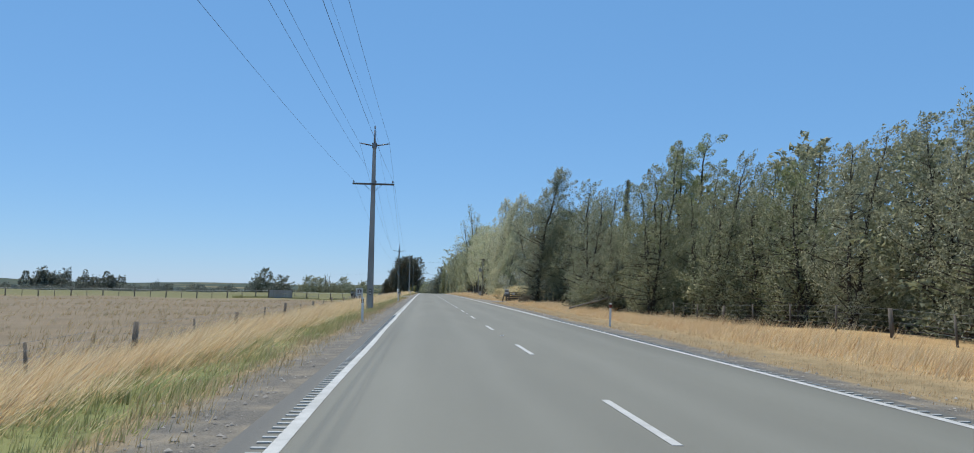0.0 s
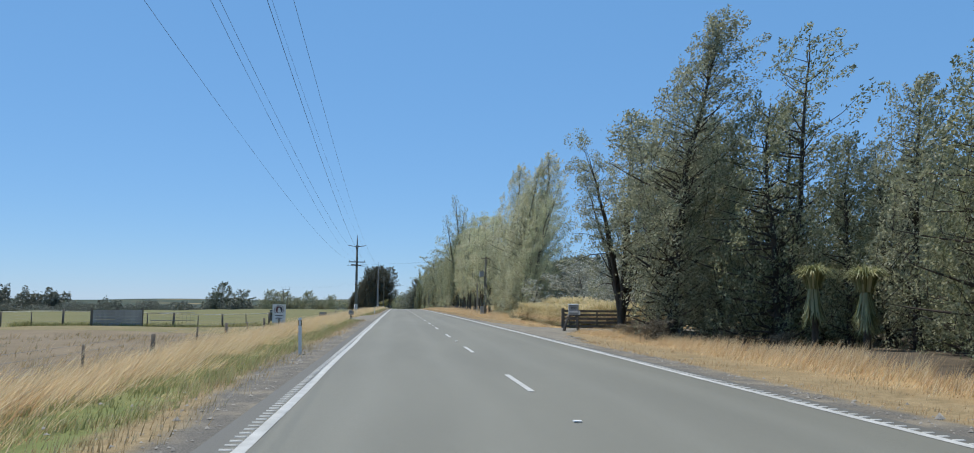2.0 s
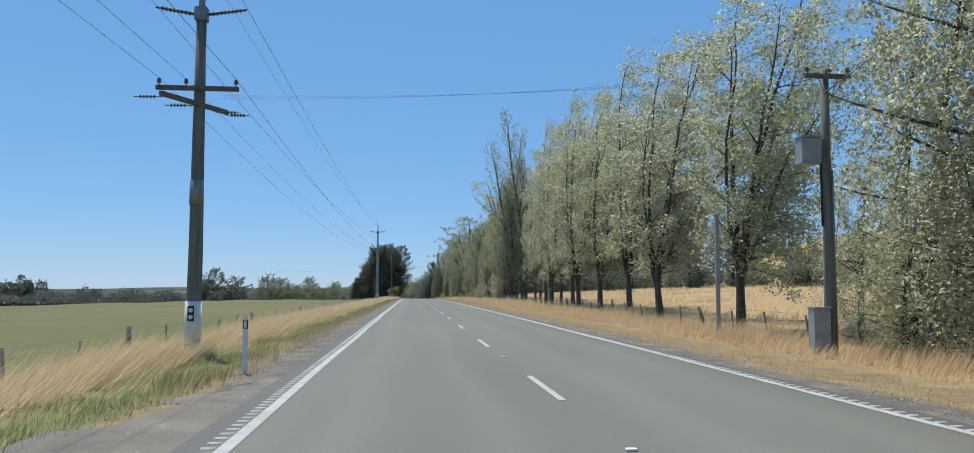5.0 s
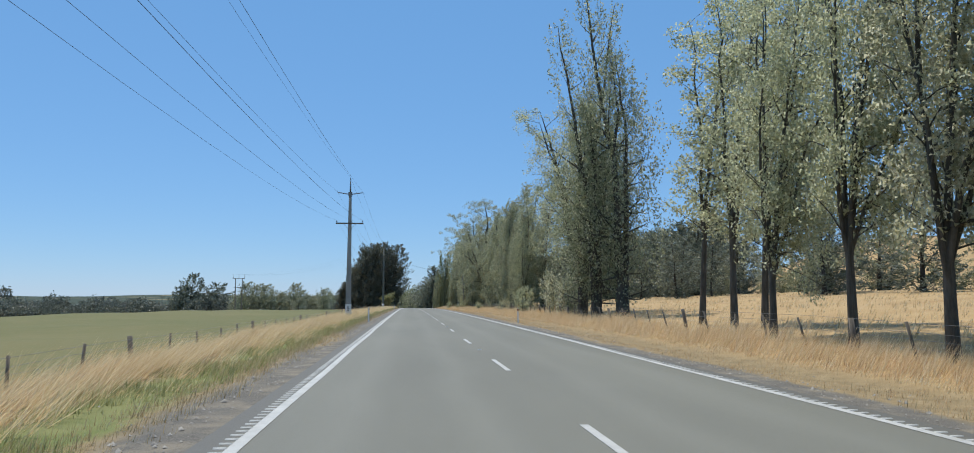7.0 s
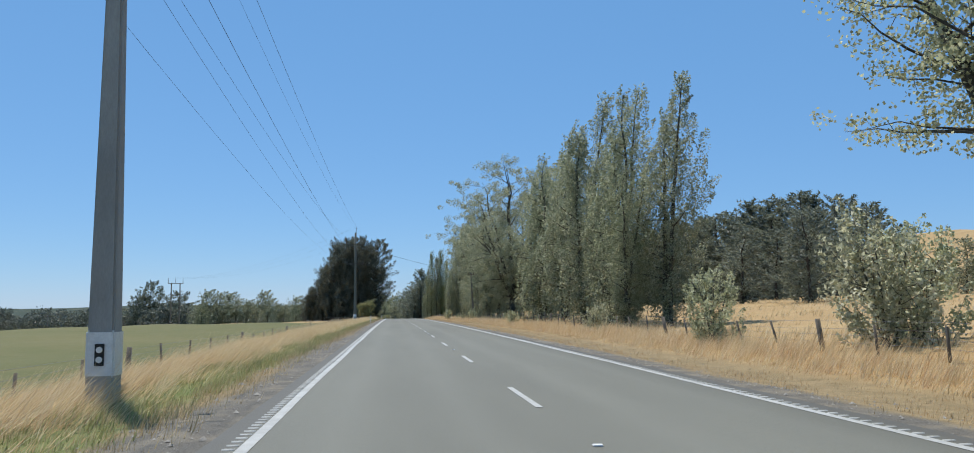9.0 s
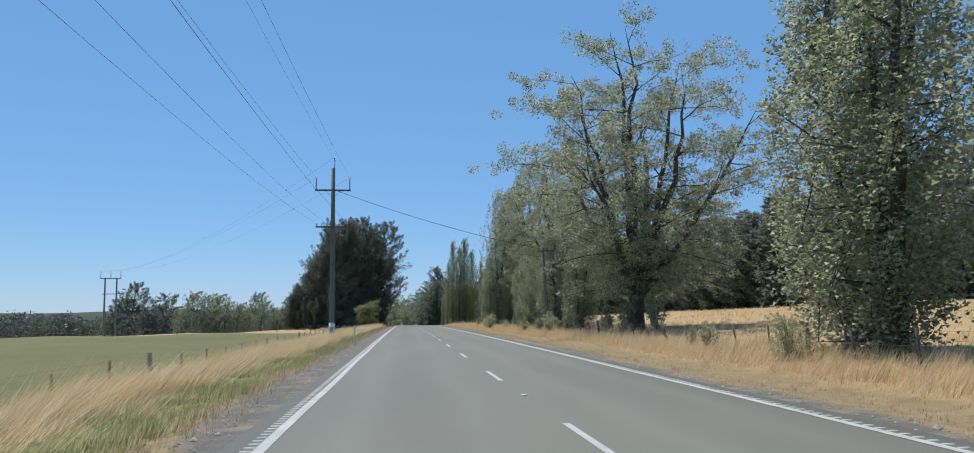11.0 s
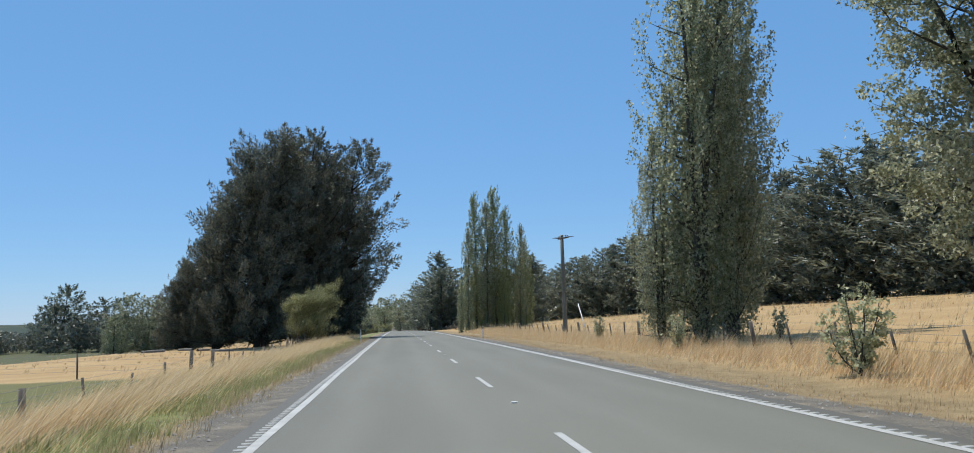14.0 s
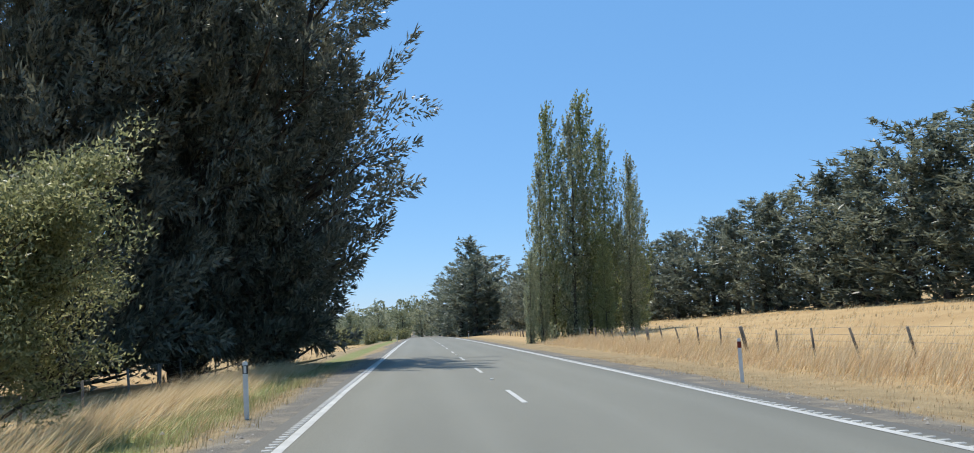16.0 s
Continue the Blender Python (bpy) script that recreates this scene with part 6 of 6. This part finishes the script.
gt = thing("timber_gate", pose(9.95, 108.4, gz(9.95, 108.4), 0, 0, -3), "weathered timber rail gate across the driveway", "gate")
for z in (0.1, 0.33, 0.56, 0.79, 1.02):
    part("rail", box(3.6, 0.04, 0.13, (0, 0, z), 0.006), TIMBER, gt)
for s in (-1.9, 1.9, 3.6):
    part("gate_post", box(0.18, 0.18, 1.35, (s, 0, -0.1), 0.02), TIMBER, gt)
for s in (-1.5, 0.2, 1.5):
    part("brace", box(0.1, 0.035, 1.0, (s, -0.04, 0.12), 0.005), TIMBER, gt)
for z in (0.35, 0.75, 1.1):
    part("side_rail", box(1.6, 0.04, 0.13, (2.75, 0, z), 0.006), TIMBER, gt)
part("notice", box(0.3, 0.02, 0.24, (-1.0, -0.08, 0.86), 0.003), WHITE, gt, "small pale notice")

# logs under the macrocarpas
for k in range(4):
    lx, ly = -17 - 1.9 * k, 459 + 1.7 * (k % 3)
    lg = thing("log", pose(lx, ly, gz(lx, ly) + 0.05, 0, 0, 70 * k), "grey log lying in dry grass under the trees", "log", "fallen logs")
    V, F = tubes([[(-0.9, 0, 0), (-0.2, 0.05, 0.02), (0.5, 0, 0.02), (1.0, 0.1, 0.0)]], [[0.15, 0.14, 0.12, 0.09]], 8)
    part("trunk", mesh_of("trunk", V, F, PALEBARK, True), PALEBARK, lg)

# ---- grass, stones ----


def blades(name, n, place, height, width, lean, material, label, seed, segments=2, tuft=6):
    """Standing blades, bent by the wind. place(rng, n) gives x, y and a height factor."""
    rng = np.random.default_rng(seed)
    x, y, k = place(rng, n // tuft)
    x, y, k = (np.repeat(v, tuft) for v in (x, y, k * rng.uniform(0.6, 1.25, len(k))))
    n = len(x)
    x, y = x + rng.normal(0, 0.035 * tuft ** 0.5, n), y + rng.normal(0, 0.035 * tuft ** 0.5, n)
    z = ground_z(x, y) - 0.02
    h = height * k * rng.uniform(0.55, 1.2, n)
    az = rng.uniform(0, 2 * np.pi, n)
    bend = h * lean * rng.uniform(0.4, 1.3, n)
    dx, dy = bend + 0.25 * h * np.cos(az), 0.25 * h * np.sin(az) - 0.15 * bend
    s = np.stack([np.cos(az + 1.3), np.sin(az + 1.3), 0 * az], 1) * (width * rng.uniform(0.6, 1.4, n) * 0.5)[:, None]
    b = np.stack([x, y, z], 1)
    tip = b + np.stack([dx, dy, h * 0.9], 1)
    if segments == 1:
        V = np.stack([b - s, b + s, tip], 1).reshape(-1, 3)
        F = np.arange(n * 3).reshape(-1, 3)
    else:
        m = b + np.stack([dx * 0.32, dy * 0.32, h * 0.58], 1)
        V = np.stack([b - s * 0.7, b + s * 0.7, m - s, m + s, tip], 1).reshape(-1, 3)
        tri = np.array([[0, 1, 3], [0, 3, 2], [2, 3, 4]])
        F = (tri[None] + np.arange(n)[:, None, None] * 5).reshape(-1, 3)
    return tagged(part(name, mesh_of(name, V, F, material), material), label, "grass", kind="stuff")


def patchy(x, y, f=0.35, seed=0.0):
    return 0.5 + 0.25 * (np.sin(x * f * 2.1 + seed + 1.7 * np.sin(y * f * 0.7)) + np.sin(y * f * 1.3 + 2.0 * np.sin(x * f + seed)))


def in_left_drive(x, y):
    return ((y > 121) & (y < 152) & (x > -6.9 + np.abs(y - 135) * 0.13)) | ((y > 128.4) & (y < 132.2) & (x > -11.5))


def in_right_drive(x, y):
    return ((y > 84) & (y < 120) & (x < 4.3 + 3.2 * np.exp(-((y - 104) / 9.0) ** 2))) | ((y > 102.5) & (y < 109.5) & (x < 15))


def left_bank(rng, n):
    y = rng.uniform(4, 470, n)
    x = -rng.normal(7.8, 1.0, n)
    k = (0.65 + 0.6 * patchy(x, y, 0.5)) * np.clip((-x - 5.0) / 1.6, 0.25, 1)
    ok = (x < -5.2) & (x > -10.2) & ~in_left_drive(x, y)
    ok &= rng.random(n) < 0.35 + 0.65 * patchy(x, y, 0.8, 2)
    return x[ok], y[ok], k[ok]


def left_mown(rng, n):
    y = rng.uniform(4, 470, n)
    x = -rng.uniform(4.25, 6.9, n)
    ok = ~in_left_drive(x, y) & (rng.random(n) < np.clip((-x - 4.2) * 1.5, 0.1, 1))
    return x[ok], y[ok], (0.6 + 0.8 * patchy(x, y, 0.9, 4))[ok]


def left_dry(rng, n):
    x, y, k = left_mown(rng, n)
    ok = (x > -5.6) | (patchy(x, y, 0.6, 7) > 0.55)
    return x[ok], y[ok], k[ok]


def left_green(rng, n):
    x, y, k = left_mown(rng, n)
    ok = (x < -4.9) & (patchy(x, y, 0.45, 1) > 0.3)
    return x[ok], y[ok], k[ok]


def left_weeds(rng, n):
    x, y, k = left_green(rng, n)
    ok = (x < -5.4) & (patchy(x, y, 0.7, 11) > 0.5)
    return x[ok], y[ok], k[ok]


def wood_edge(y):
    """How far from the road the right-hand grass reaches before the trees."""
    return np.interp(y, [0, 44, 52, 64, 76, 82, 98, 112, 138, 150, 600], [14.5, 14, 10.5, 9.0, 9.6, 11.5, 9.0, 7.6, 7.8, 10.5, 12])


def right_tall(rng, n):
    y = rng.uniform(4, 500, n)
    x = 6.8 + rng.gamma(2.2, 1.0, n)
    k = (0.6 + 0.6 * patchy(x, y, 0.5, 3)) * np.clip((x - 6.5) / 1.6, 0.25, 1)
    k = k * np.where(y < 110, 0.72, 1.0)
    ok = (x < wood_edge(y)) & ~in_right_drive(x, y)
    return x[ok], y[ok], k[ok]


def right_short(rng, n):
    y = rng.uniform(4, 470, n)
    x = rng.uniform(4.25, 7.8, n)
    ok = ~in_right_drive(x, y) & (rng.random(n) < np.clip((x - 4.2) * 1.2, 0.08, 1))
    return x[ok], y[ok], (0.6 + 0.7 * patchy(x, y, 0.9, 5))[ok]


def right_field(rng, n):
    y = rng.uniform(160, 600, n)
    x = 11 + rng.uniform(0, 1, n) ** 1.6 * 48
    return x, y, 0.7 + 0.5 * patchy(x, y, 0.2, 8)


def fence_row(rng, n):
    x = rng.uniform(-27, -12.0, n)
    return x, 127.0 + 0.8 * (x + 12.3) + rng.normal(0, 0.25, n), 0.6 + 0.6 * patchy(x, x, 0.6, 2)


def crop_field(rng, n):
    y = rng.uniform(5, 104, n)
    x = -9.6 - rng.uniform(0, 1, n) ** 1.7 * 45
    return x, y, 0.8 + 0.4 * patchy(x, y, 0.2, 9)


def dry_field(rng, n):
    y = rng.uniform(425, 560, n)
    x = -9.6 - rng.uniform(0, 1, n) ** 1.5 * 60
    return x, y, 0.8 + 0.4 * patchy(x, y, 0.2, 9)


blades("tall_grass", 330000, left_bank, 0.74, 0.0135, 1.0, G_STRAW, "long wind-bent straw grass on the bank", 21, 1, 16)
blades("tall_grass", 80000, left_bank, 0.62, 0.016, 0.9, G_RUST, "rusty seeding grass among the straw", 22, 1, 16)
blades("verge_grass", 170000, left_green, 0.2, 0.018, 0.35, G_GREEN, "short green verge grass", 23, 1, 10)
blades("verge_weeds", 26000, left_weeds, 0.2, 0.03, 0.1, G_GREEN, "clumps of leafy green weeds in the verge", 33, 1, 40)
blades("verge_grass", 190000, left_dry, 0.17, 0.012, 0.3, G_SHORT, "short dry verge grass", 24, 1, 5)
blades("tall_grass", 170000, right_tall, 0.7, 0.015, 0.5, G_STRAW, "tall straw grass along the fence", 25, 1, 9)
blades("tall_grass", 90000, right_tall, 0.58, 0.014, 0.5, G_RUST, "rusty grass along the fence", 26, 1, 9)
blades("verge_grass", 110000, right_short, 0.09, 0.012, 0.2, G_RUST, "short rusty dry verge grass", 27, 1, 4)
blades("verge_grass", 40000, right_short, 0.1, 0.012, 0.2, G_SHORT, "short dry verge grass", 28, 1, 4)
blades("fence_grass", 9000, fence_row, 0.4, 0.03, 0.2, G_GREEN, "rank grass along the foot of the cross fence", 34, 1, 8)
blades("paddock_grass", 60000, right_field, 0.5, 0.03, 0.4, G_STRAW, "thin straw grass over the paddock", 29, 1, 5)
blades("crop", 20000, crop_field, 0.3, 0.03, 0.4, G_SHORT, "thin ripe crop stalks", 30, 1, 5)
blades("paddock_grass", 8000, dry_field, 0.3, 0.04, 0.4, G_SHORT, "cropped dry paddock grass", 31, 1, 4)

rng = np.random.default_rng(40)
n = 15000
side = np.where(rng.random(n) < 0.5, -1.0, 1.0)
y = rng.uniform(5, 450, n)
x = side * (3.95 + rng.gamma(1.8, 0.3, n))
r = rng.gamma(2.2, 0.0065, n) + 0.006
octa = np.array([[1, 0, 0], [-1, 0, 0], [0, 1, 0], [0, -1, 0], [0, 0, 0.8], [0, 0, -0.3]])
V = octa[None] * r[:, None, None] * rng.uniform(0.6, 1.3, (n, 6, 1)) + np.stack([x, y, np.maximum(ground_z(x, y), profile(y) - 0.09) + 0.004], 1)[:, None, :]
tri = np.array([[0, 2, 4], [2, 1, 4], [1, 3, 4], [3, 0, 4]])
F = (tri[None] + np.arange(n)[:, None, None] * 6).reshape(-1, 3)
tagged(part("loose_stones", mesh_of("loose_stones", V.reshape(-1, 3), F, STONE), STONE), "loose grey stones along the seal's edge", "stones", kind="stuff")
